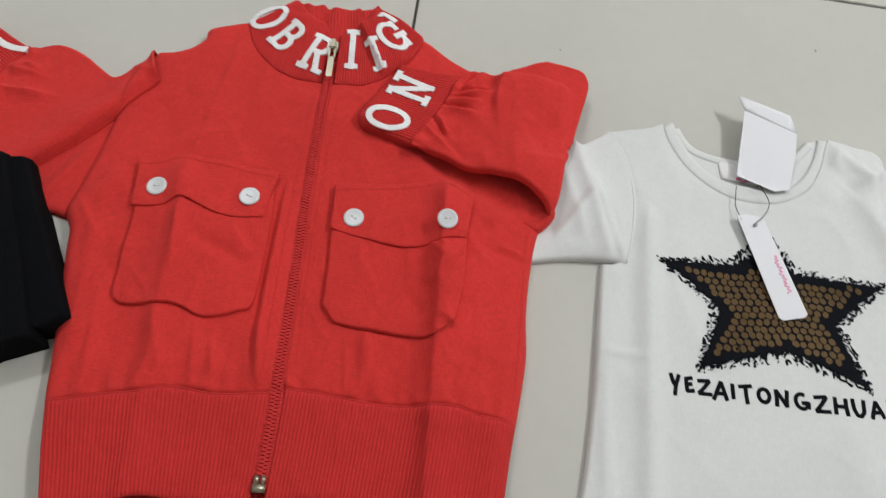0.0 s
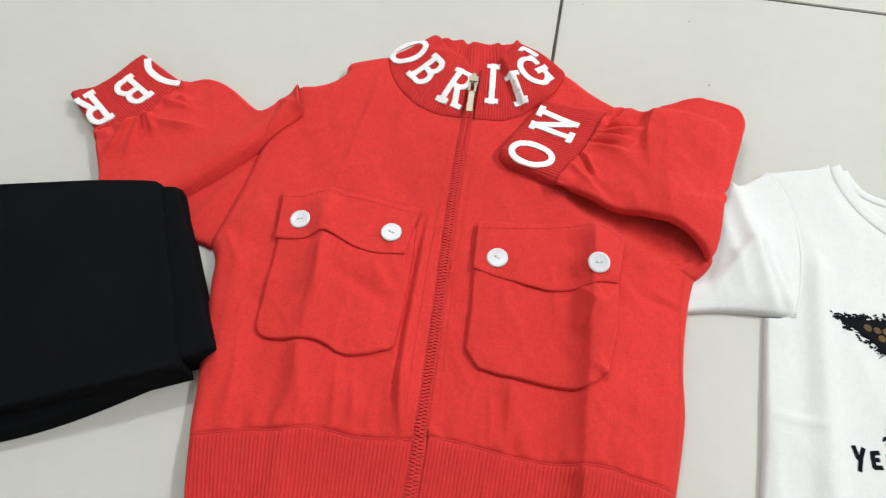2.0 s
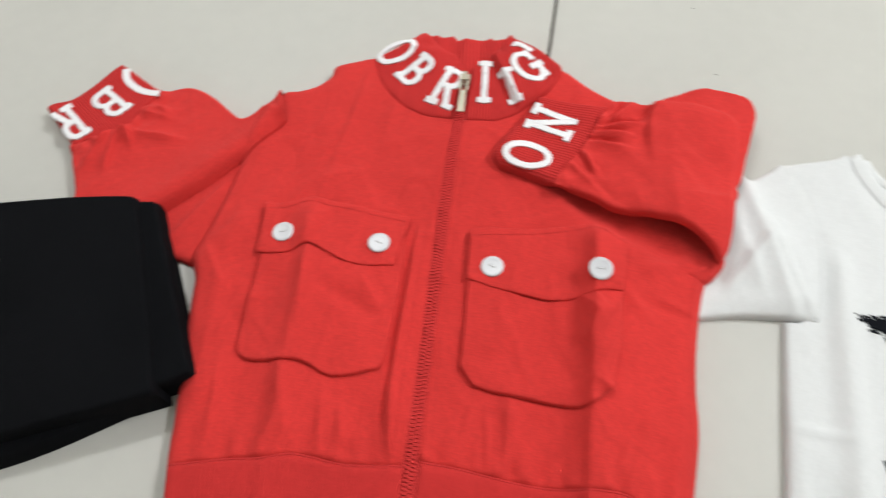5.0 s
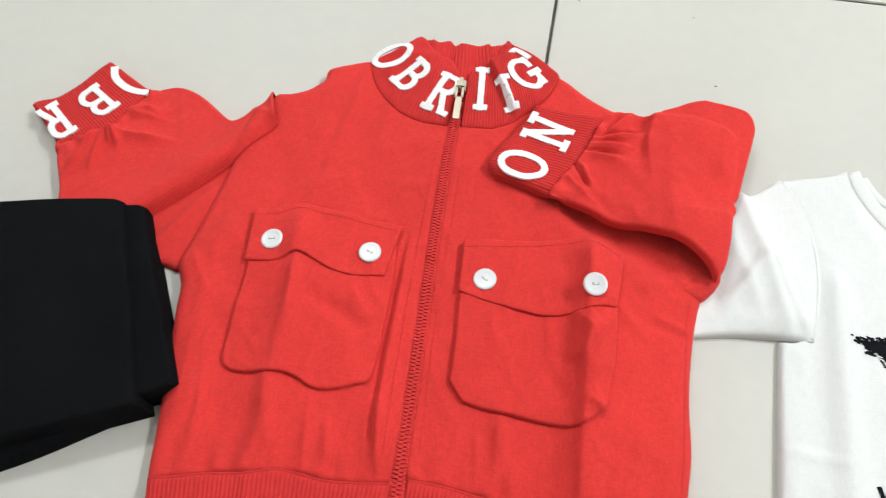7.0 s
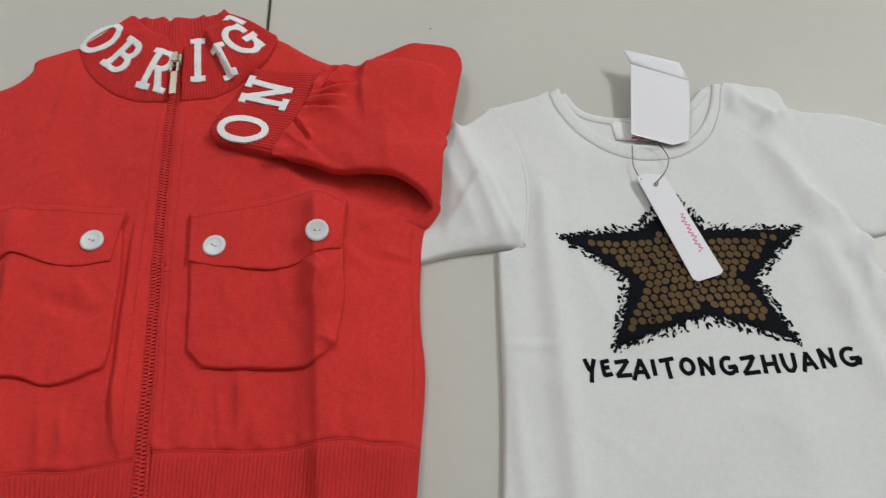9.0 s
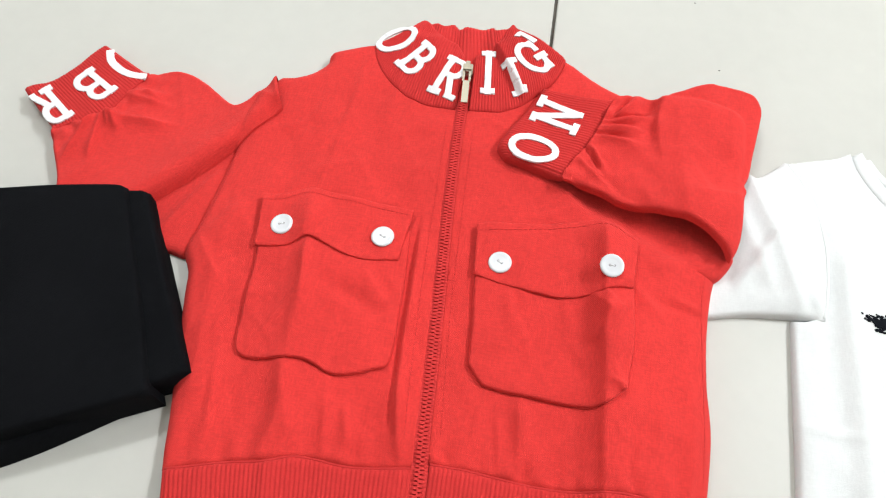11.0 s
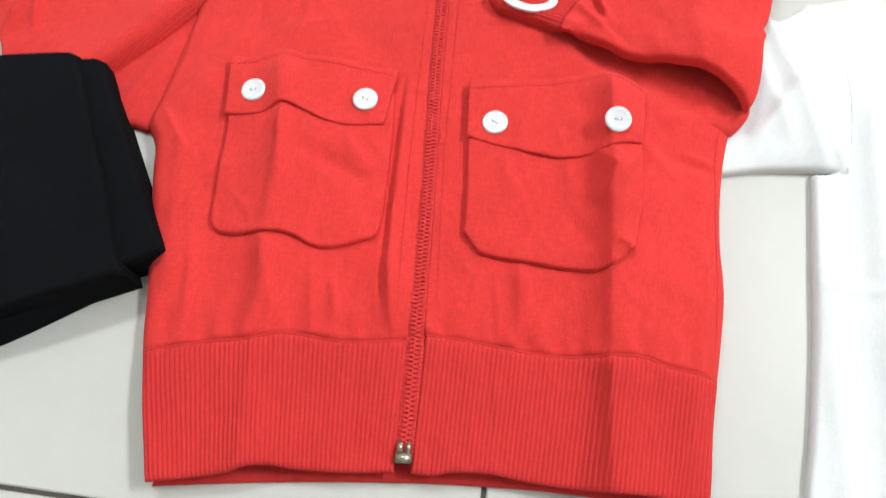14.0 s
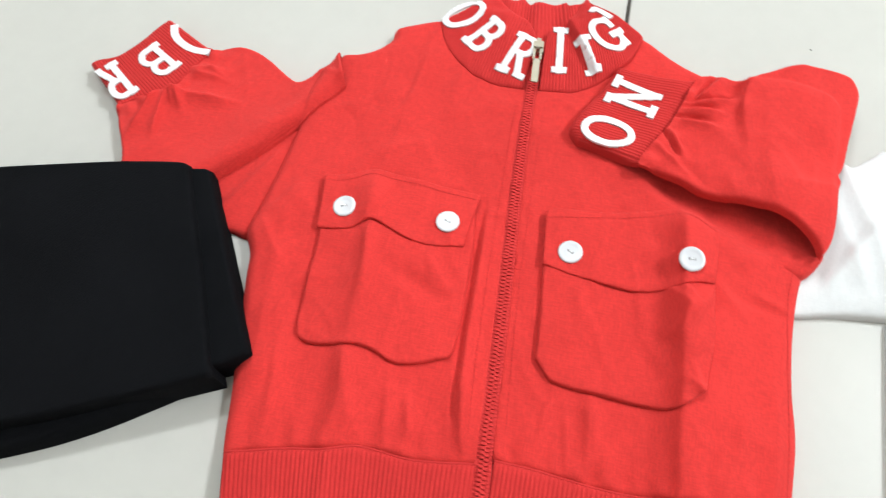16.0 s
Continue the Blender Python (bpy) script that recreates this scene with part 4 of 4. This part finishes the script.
# ---- shirt ----
shirt = thing("shirt", "white cotton jersey shirt with a printed star lying on the tiles", "shirt")
NECKLINE = [(0.240, 0.392), (0.243, 0.377), (0.251, 0.360), (0.262, 0.345), (0.279, 0.331), (0.296, 0.3235), (0.314, 0.321), (0.338, 0.324), (0.360, 0.336), (0.374, 0.351), (0.385, 0.373), (0.391, 0.392), (0.395, 0.401)]
S_BODY = [(0.163, -0.03), (0.166, 0.04), (0.172, 0.085), (0.177, 0.136), (0.180, 0.190), (0.183, 0.243, 1), (0.196, 0.246), (0.206, 0.260), (0.210, 0.282), (0.211, 0.307), (0.208, 0.334), (0.201, 0.357), (0.191, 0.375), (0.226, 0.388), (0.240, 0.394, 1)]
S_BODY2 = [(0.395, 0.402, 1), (0.404, 0.403), (0.421, 0.399), (0.436, 0.397), (0.444, 0.389), (0.446, 0.372), (0.452, 0.34), (0.458, 0.30), (0.465, 0.26), (0.476, 0.246), (0.470, 0.225), (0.483, 0.205), (0.49, 0.15), (0.492, 0.05), (0.49, -0.035, 1)]
S_SLEEVE_L = [(0.191, 0.376), (0.182, 0.371), (0.164, 0.357), (0.158, 0.362), (0.150, 0.348), (0.134, 0.325), (0.118, 0.28), (0.108, 0.232), (0.125, 0.235), (0.150, 0.241), (0.179, 0.2445), (0.204, 0.2455, 1), (0.207, 0.260), (0.211, 0.282), (0.212, 0.307), (0.209, 0.334), (0.202, 0.357)]
S_SLEEVE_R = [(0.440, 0.374), (0.463, 0.371), (0.498, 0.367), (0.535, 0.354), (0.60, 0.334), (0.60, 0.255), (0.54, 0.256), (0.498, 0.253), (0.473, 0.250), (0.455, 0.27), (0.448, 0.31), (0.440, 0.345)]


ARM_SEAM = [(0.191, 0.375), (0.201, 0.357), (0.208, 0.334), (0.211, 0.307), (0.2095, 0.282), (0.206, 0.260), (0.203, 0.247)]
ARM_SEAM_R = [(0.446, 0.372), (0.452, 0.34), (0.458, 0.30), (0.465, 0.26)]
SHIRT_SEAMS = np.array([pair for ln in (ARM_SEAM, ARM_SEAM_R, NECKLINE) for pair in zip(ln, ln[1:])])


def shirt_folds(x, y):
    z = 0.0011 * wobble(x, y, 9, 31.0) + 0.0006 * wobble(x, y, 30, 33.0)
    z = z + ridge(x, y, 0.222, 0.30, 0.214, -0.03, 0.009, 0.0050) + ridge(x, y, 0.185, 0.17, 0.215, 0.168, 0.003, 0.0018)
    z = z + ridge(x, y, 0.412, 0.36, 0.44, 0.26, 0.010, 0.0042) + ridge(x, y, 0.43, 0.25, 0.445, 0.12, 0.011, 0.0042) + ridge(x, y, 0.447, 0.23, 0.462, 0.05, 0.009, -0.003)
    z = z + ridge(x, y, 0.178, 0.20, 0.19, 0.02, 0.006, 0.002) + ridge(x, y, 0.37, 0.14, 0.38, -0.02, 0.016, 0.002) + ridge(x, y, 0.395, 0.36, 0.43, 0.30, 0.008, 0.003, 0.02) + 0.0008 * creases(x, y, 16, 80.0)
    z = z + ridge(x, y, 0.425, 0.345, 0.418, 0.392, 0.006, 0.0035, 0.008) + ridge(x, y, 0.40, 0.375, 0.395, 0.40, 0.005, 0.002, 0.006) + ridge(x, y, 0.452, 0.185, 0.468, 0.252, 0.008, 0.0055, 0.012) + ridge(x, y, 0.435, 0.19, 0.455, 0.25, 0.007, 0.003, 0.008)
    z = z + ridge(x, y, 0.393, 0.372, 0.400, 0.388, 0.003, 0.0045, 0.006, 0.008) + ridge(x, y, 0.415, 0.355, 0.442, 0.374, 0.005, 0.0055, 0.006, 0.012) - 0.0030 * np.exp(-((x - 0.403) ** 2 + (y - 0.352) ** 2) / 0.014**2)
    z = z + ridge(x, y, 0.434, 0.290, 0.458, 0.264, 0.005, 0.0042, 0.010, 0.012) + ridge(x, y, 0.447, 0.231, 0.472, 0.252, 0.004, 0.0035, 0.008, 0.012)
    return z + ridge(x, y, 0.40, 0.395, 0.425, 0.36, 0.005, 0.003)


def shirt_z(x, y, d):
    c = seg_dist(np.column_stack([x, y]), SHIRT_SEAMS[:, 0], SHIRT_SEAMS[:, 1])
    d = np.maximum(d, 0.0018 * np.exp(-(c / 0.005) ** 2))
    return 0.0018 + 0.0037 * rnd(d, 0.0025) + shirt_folds(x, y) * np.clip(d / 0.01, 0, 1)


neck_line = spline(NECKLINE, 0.003, False)
body_line = np.concatenate([spline(S_BODY, 0.003, False), neck_line, spline(S_BODY2, 0.003, False)])
cloth("shirt_body", [body_line], shirt_z, JERSEY, shirt, 0.003, 0.004, floor_z=0.0)


def sleeve_l_z(x, y, d):
    c = seg_dist(np.column_stack([x, y]), SHIRT_SEAMS[:, 0], SHIRT_SEAMS[:, 1])
    d = np.maximum(d, 0.002 * np.exp(-(c / 0.005) ** 2))
    z = 0.001 + 0.0048 * rnd(d, 0.003) + 0.0008 * wobble(x, y, 16, 35.0) * np.clip(d / 0.01, 0, 1)
    z = z + ridge(x, y, 0.187, 0.254, 0.159, 0.357, 0.013, 0.0085, 0.007) + ridge(x, y, 0.168, 0.262, 0.146, 0.335, 0.010, 0.004, 0.006)
    z = z + ridge(x, y, 0.199, 0.252, 0.174, 0.322, 0.003, 0.0050, 0.009, 0.015) + ridge(x, y, 0.144, 0.259, 0.175, 0.308, 0.0025, 0.0045, 0.009, 0.012) - ridge(x, y, 0.187, 0.30, 0.196, 0.26, 0.004, 0.002, 0, 0.012)
    return z + ridge(x, y, 0.13, 0.25, 0.195, 0.255, 0.008, 0.002)


cloth("sleeve", [spline(S_SLEEVE_L)], sleeve_l_z, JERSEY, shirt, 0.003, 0.004, floor_z=0.0)
cloth("sleeve", [spline(S_SLEEVE_R)], lambda x, y, d: 0.001 + 0.004 * rnd(d, 0.004) + 0.0012 * wobble(x, y, 14, 37.0), JERSEY, shirt, 0.004, 0.004, floor_z=0.0)
BACK_NECK = [(0.240, 0.388), (0.250, 0.397), (0.256, 0.385), (0.264, 0.374), (0.277, 0.369), (0.298, 0.367), (0.33, 0.368), (0.352, 0.375), (0.366, 0.386), (0.378, 0.399), (0.390, 0.398), (0.385, 0.34), (0.33, 0.31), (0.29, 0.31), (0.245, 0.345)]
cloth("shirt_back", [spline(BACK_NECK)], lambda x, y, d: 0.0008 + 0.0025 * rnd(d, 0.003), JERSEY, shirt, 0.004, 0.002, floor_z=0.0)
# neckband: a doubled edge along the front and the back of the neck


def band(line, width, fn, lift, name):
    cloth(name, [ribbon(even(line, 90), width)], lambda x, y, d: fn(x, y) + lift * rnd(d, width * 0.35), JERSEY, shirt, 0.003, width * 0.3, skirt=0.004)


INNER_NECK = [(0.2495, 0.398), (0.255, 0.380), (0.265, 0.361), (0.277, 0.348), (0.292, 0.3395), (0.318, 0.3375), (0.342, 0.340), (0.355, 0.3455), (0.368, 0.360), (0.379, 0.380), (0.386, 0.402)]
front_band = np.concatenate([even(neck_line, 110), even(spline(INNER_NECK, 0.003, False), 110)[::-1]])
cloth("neckband", [front_band], lambda x, y, d: 0.0042 + 0.0020 * rnd(d, 0.0030) + 0.0003 * wobble(x, y, 60, 91.0), JERSEY, shirt, 0.002, 0.002, skirt=0.0035)
band(spline([(0.252, 0.392), (0.258, 0.379), (0.266, 0.370), (0.278, 0.365), (0.298, 0.362), (0.33, 0.363), (0.352, 0.370), (0.366, 0.381), (0.379, 0.396)], 0.003, False), 0.008, lambda x, y: 0.0026 + 0 * x, 0.002, "neckband")
cloth("size_label", [np.array([(0.289, 0.363), (0.321, 0.362), (0.323, 0.341), (0.290, 0.343)])], lambda x, y, d: 0.0048 + 0.0008 * np.sin(x * 300), SATIN, shirt, 0.003, 0, skirt=0.0005, label="white satin size label")
cloth("label_print", [ribbon(np.array([(0.303 + 0.003 * i, 0.3435 + 0.0012 * math.sin(i * 2.1)) for i in range(6)]), 0.0022)], lambda x, y, d: 0.0058 + 0.0008 * np.sin(x * 300), PINK, shirt, 0.003, 0, skirt=0.0004, label="pink unreadable print")
# seams
for ln in (ARM_SEAM,):
    cloth("seam", [ribbon(spline(ln, 0.003, False), 0.0018)], lambda x, y, d: sleeve_l_z(x, y, np.full_like(x, 0.02)) + 0.0003 * rnd(d, 0.001) - 0.0003, JERSEY, shirt, 0.003, 0.0008, skirt=0.004)


def print_z(x, y, d):
    return shirt_z(x, y, np.full_like(x, 0.02)) + 0.0


# star print: black star with a ragged edge, splashes round it, bronze dots inside
STAR = [(0.232, 0.253), (0.296, 0.2595), (0.323, 0.289), (0.344, 0.258), (0.417, 0.256), (0.372, 0.215), (0.388, 0.166), (0.330, 0.186), (0.257, 0.165), (0.276, 0.217)]
star_mid = np.mean(STAR, 0)
star_edge = []
rng = random.Random(5)
raw = np.array(STAR)
for i in range(10):
    a, b = raw[i], raw[(i + 1) % 10]
    n = 56
    for k in range(n):
        u = k / n
        p = a * (1 - u) + b * u
        q = p + (star_mid - p) / np.hypot(*(star_mid - p)) * (0.0005 + 0.0022 * math.sin(math.pi * u))
        star_edge.append(q + (q - star_mid) / np.hypot(*(q - star_mid)) * rng.choice((-0.0022, -0.0012, 0.0, 0.0008, 0.0016, 0.0036)) * rng.uniform(0.5, 1.1))
star_edge = np.array(star_edge)
cloth("star_print", [star_edge], lambda x, y, d: print_z(x, y, d) + 0.0004, INK, shirt, 0.004, 0, skirt=0.0004, label="black ragged star print")
bits = []
for i in range(10):
    a, b = raw[i], raw[(i + 1) % 10]
    for k in range(64):
        u = rng.random()
        p = a * (1 - u) + b * u
        out = (p - star_mid) / np.hypot(*(p - star_mid))
        c = p + out * rng.uniform(-0.002, 0.0058) + np.array([rng.uniform(-0.001, 0.001), rng.uniform(-0.001, 0.001)])
        r = rng.uniform(0.0003, 0.0012)
        ang = math.atan2(out[1], out[0]) + rng.uniform(-0.8, 0.8)
        st = rng.uniform(1.0, 3.2)
        pts = []
        for j in range(7):
            th = 6.283 * j / 7
            rr = r * rng.uniform(0.6, 1.2)
            px, py = rr * st * math.cos(th), rr * math.sin(th)
            pts.append((c[0] + px * math.cos(ang) - py * math.sin(ang), c[1] + px * math.sin(ang) + py * math.cos(ang)))
        bits.append(np.array(pts))
tagged(cloth("print_splash", bits, lambda x, y, d: print_z(x, y, d) + 0.0005, INK, shirt, skirt=0.0004), kind="stuff")
inner = star_mid + (raw - star_mid) * np.array([[0.80, 0.80] if i % 2 == 0 else [0.76, 0.77] for i in range(10)])
dots = []
row = 0
yy = 0.165
while yy < 0.29:
    xx = 0.23 + (row % 2) * 0.0033
    while xx < 0.415:
        c = np.array([xx + 0.0012 * math.sin(yy * 160) + rng.uniform(-0.0006, 0.0006), yy + 0.003 * math.sin(xx * 40) + rng.uniform(-0.0006, 0.0006)])
        if contains(inner, c[None])[0]:
            rx, ry, tilt = rng.uniform(0.0027, 0.0031), rng.uniform(0.0024, 0.0028), rng.uniform(0, 3)
            dots.append(np.array([(c[0] + rx * math.cos(t) * math.cos(tilt) - ry * math.sin(t) * math.sin(tilt), c[1] + rx * math.cos(t) * math.sin(tilt) + ry * math.sin(t) * math.cos(tilt)) for t in np.linspace(0, 6.283, 11)[:-1]]))
        xx += 0.0064
    yy += 0.0056
    row += 1
tagged(cloth("print_dots", dots, lambda x, y, d: print_z(x, y, d) + 0.0005, DOT, shirt, skirt=0.0003, label="bronze dots filling the star print"), kind="stuff")
for ob in shirt.children:
    if ob.name.startswith("print_dots"):
        ob.data.polygons.foreach_set("use_smooth", [False] * len(ob.data.polygons))

HAND = {
    "Y": [[(0.05, 0.98), (0.3, 0.55), (0.42, 0.5)], [(0.9, 0.95), (0.55, 0.5), (0.35, 0.0)]],
    "E": [[(0.25, 0.95), (0.2, 0.5), (0.22, 0.05)], [(0.22, 0.92), (0.85, 0.97)], [(0.2, 0.52), (0.75, 0.55)], [(0.2, 0.06), (0.9, 0.1)]],
    "Z": [[(0.1, 0.9), (0.85, 0.97)], [(0.85, 0.95), (0.5, 0.5), (0.1, 0.08)], [(0.1, 0.06), (0.95, 0.08)]],
    "A": [[(0.05, 0.0), (0.3, 0.5), (0.55, 0.98)], [(0.55, 0.98), (0.75, 0.5), (0.92, 0.05)], [(0.2, 0.35), (0.85, 0.38)]],
    "I": [[(0.55, 0.98), (0.5, 0.5), (0.48, 0.0)]],
    "T": [[(0.02, 0.9), (0.98, 0.96)], [(0.52, 0.93), (0.48, 0.4), (0.5, 0.0)]],
    "O": [arc(0.5, 0.5, 0.38, 0.43, 0, 360, 20)],
    "N": [[(0.15, 0.02), (0.18, 0.5), (0.15, 0.95)], [(0.15, 0.95), (0.5, 0.5), (0.82, 0.05)], [(0.82, 0.05), (0.84, 0.5), (0.9, 0.98)]],
    "G": [arc(0.5, 0.5, 0.4, 0.43, 60, 320, 16), [(0.5, 0.4), (0.92, 0.42), (0.86, 0.1)]],
    "H": [[(0.15, 0.98), (0.15, 0.5), (0.12, 0.02)], [(0.85, 0.98), (0.84, 0.5), (0.88, 0.02)], [(0.13, 0.48), (0.86, 0.52)]],
    "U": [[(0.1, 0.97), (0.12, 0.4), (0.28, 0.08), (0.55, 0.05), (0.8, 0.3), (0.88, 0.97)]],
}
word = "YEZAITONGZHUANG"
SPOTS = [(0.2380, 0.1505, 0.0075, 0.0160), (0.2485, 0.1515, 0.0075, 0.0108), (0.2600, 0.1510, 0.0115, 0.0112), (0.2720, 0.1500, 0.0115, 0.0140), (0.2815, 0.1510, 0.0045, 0.0108), (0.2915, 0.1500, 0.0100, 0.0138), (0.3050, 0.1508, 0.0110, 0.0116), (0.3185, 0.1505, 0.0115, 0.0128),
         (0.3340, 0.1503, 0.0120, 0.0128), (0.3490, 0.1500, 0.0125, 0.0124), (0.3635, 0.1502, 0.0115, 0.0130), (0.3775, 0.1507, 0.0110, 0.0134), (0.3910, 0.1510, 0.0112, 0.0130), (0.4055, 0.1530, 0.0120, 0.0142), (0.4220, 0.1532, 0.0140, 0.0138)]
for i, (ch, (x, y, w, h)) in enumerate(zip(word, SPOTS)):
    letter(ch, x, y, 1.5 + 3 * math.sin(i * 1.7), w, h, print_z, shirt, INK, 0.0029, HAND, lift=0.0004, name="printed_letter")

# ---- hang tag with its cord, and the blank card at the neck ----


def card(name, outline, fn, label, category, thick=0.0006):
    ob = thing(name, label, category)
    c = cloth("card", [np.array(outline)], fn, CARD, ob, 0.005, 0, skirt=thick)
    c.data.polygons.foreach_set("use_smooth", [False] * len(c.data.polygons))
    return ob


def tag_z(x, y, d):
    return 0.0078 + 0.0035 * np.clip((y - 0.21) / 0.09, 0, 1)


tag = card("hang_tag", [(0.2970, 0.3020), (0.3050, 0.3050), (0.3195, 0.3040), (0.3475, 0.2210), (0.3450, 0.2180), (0.3270, 0.2130), (0.3235, 0.2150)], tag_z, "white hang tag with small pink print on a dark cord", "tag")
bars = quads(np.array([(0.3255 + 0.0095 * u + (0.0015 * math.sin(u * 62) + 0.0008 * math.sin(u * 23)) * 0.95, 0.2685 - 0.0315 * u + (0.0015 * math.sin(u * 62) + 0.0008 * math.sin(u * 23)) * 0.30) for u in np.linspace(0, 1, 96)]), 0.0006)
cloth("print_bar", bars, lambda x, y, d: tag_z(x, y, d) + 0.0003, PINK, tag, skirt=0.0003, label="pink bar of small print")


def label_z(x, y, d):
    return 0.0100 + 0.009 * np.clip((y - 0.34) / 0.08, 0, 1) + 0.004 * np.clip((0.304 - x) / 0.01, 0, 1)


neck_card = card("card_label", [(0.3005, 0.3430), (0.3340, 0.3330), (0.3480, 0.3370), (0.3560, 0.3730), (0.3590, 0.3950), (0.3115, 0.4120)], label_z, "blank white card label with a folded top in the shirt neck", "label")


flap_card = cloth("folded_top", [np.array([(0.3115, 0.4122), (0.3590, 0.3952), (0.3535, 0.4125), (0.3065, 0.4275)])], lambda x, y, d: label_z(x, y, d) + 0.0001 + 0.05 * np.maximum(0, y - 0.4122 + (x - 0.3115) * 0.358), CARD, neck_card, 0.005, 0, skirt=0.0006)


def cord(points, radius, parent):
    cu = bpy.data.curves.new("cord", "CURVE")
    cu.dimensions, cu.bevel_depth, cu.bevel_resolution = "3D", radius, 2
    sp = cu.splines.new("NURBS")
    sp.points.add(len(points) - 1)
    for p, q in zip(sp.points, points):
        p.co = (*q, 1)
    sp.use_endpoint_u, sp.order_u = True, 3
    ob = new("cord_curve", cu)
    me = bpy.data.meshes.new_from_object(ob)
    bpy.data.objects.remove(ob)
    part("cord", me, CORD, parent, "thin dark cord loop")


cord([(0.300, 0.333, 0.0100), (0.297, 0.316, 0.0095), (0.298, 0.308, 0.0100), (0.3005, 0.299, 0.0112)], 0.00035, tag)
cord([(0.320, 0.335, 0.0125), (0.327, 0.324, 0.0110), (0.327, 0.316, 0.0105), (0.319, 0.303, 0.0125), (0.3105, 0.2955, 0.0122), (0.3095, 0.2935, 0.0118), (0.3125, 0.2935, 0.0118), (0.3128, 0.2965, 0.0124)], 0.00035, tag)
cord([(0.317, 0.334, 0.0122), (0.3195, 0.336, 0.0128), (0.3215, 0.333, 0.0124)], 0.0007, tag)

# ---- folded black trousers ----
trousers = thing("trousers", "black cotton trousers folded in layers on the tiles", "trousers")


def layer(outline, z0, z1, seed, r=0.005):
    cloth("folded_layer", [spline(outline, 0.004)], lambda x, y, d: z0 + (z1 - z0) * rnd(d, r) + 0.0014 * wobble(x, y, 9, seed) * np.clip(d / 0.01, 0, 1), BLACK, trousers, 0.004, 0.005, floor_z=0.0)


layer([(-0.219, 0.119, 1), (-0.242, 0.102), (-0.283, 0.073), (-0.324, 0.051), (-0.42, 0.01), (-0.60, -0.06), (-0.62, 0.1), (-0.40, 0.2), (-0.28, 0.235), (-0.245, 0.17)], 0.001, 0.016, 41.0, 0.004)
layer([(-0.2730, 0.2590, 1), (-0.2470, 0.2160), (-0.2180, 0.1690), (-0.1975, 0.1370, 1), (-0.2150, 0.1240), (-0.30, 0.095), (-0.45, 0.06), (-0.60, 0.04), (-0.60, 0.18), (-0.40, 0.232), (-0.31, 0.252)], 0.016, 0.0240, 43.0, 0.002)
layer([(-0.2855, 0.2560, 1), (-0.2600, 0.2080), (-0.2390, 0.1690), (-0.2190, 0.1290), (-0.2125, 0.1175, 1), (-0.262, 0.093), (-0.320, 0.066), (-0.45, 0.02), (-0.61, -0.02), (-0.61, 0.165), (-0.45, 0.218), (-0.411, 0.229), (-0.3530, 0.2440), (-0.3320, 0.2490), (-0.3060, 0.2540), (-0.2930, 0.2560)], 0.0245, 0.0305, 45.0, 0.002)

# ---- grit on the floor ----
for x, y, r in ((-0.154, 0.529, 0.0008), (0.144, 0.471, 0.0007), (0.125, 0.552, 0.0006), (0.021, 0.557, 0.0006), (0.405, 0.52, 0.0009)):
    bm = bmesh.new()
    bmesh.ops.create_icosphere(bm, subdivisions=1, radius=r, matrix=Matrix.Translation((x, y, r * 0.4)) @ Matrix.Diagonal((1.3, 0.8, 0.6, 1)))
    tagged(part("floor_grit", bm, SPECK), "small dark speck of grit on the tiles", "grit", "grit on the floor")

# ---- floor tiles ----
bm = bmesh.new()
box(bm, 0.0014, 0.0014, -0.01, 0.5986, 0.5986, 0)
bmesh.ops.bevel(bm, geom=[e for e in bm.edges if all(v.co.z > -0.001 for v in e.verts)], offset=0.0008, segments=2, affect="EDGES")
tile_mesh = bpy.data.meshes.new("tile")
bm.to_mesh(tile_mesh)
bm.free()
tile_mesh.materials.append(TILE)
for i in range(-4, 4):
    for j in range(-4, 4):
        t_ob = new("tile", tile_mesh)
        t_ob.parent = floor
        t_ob.location = (0.6 * i, 0.6 * j, 0)
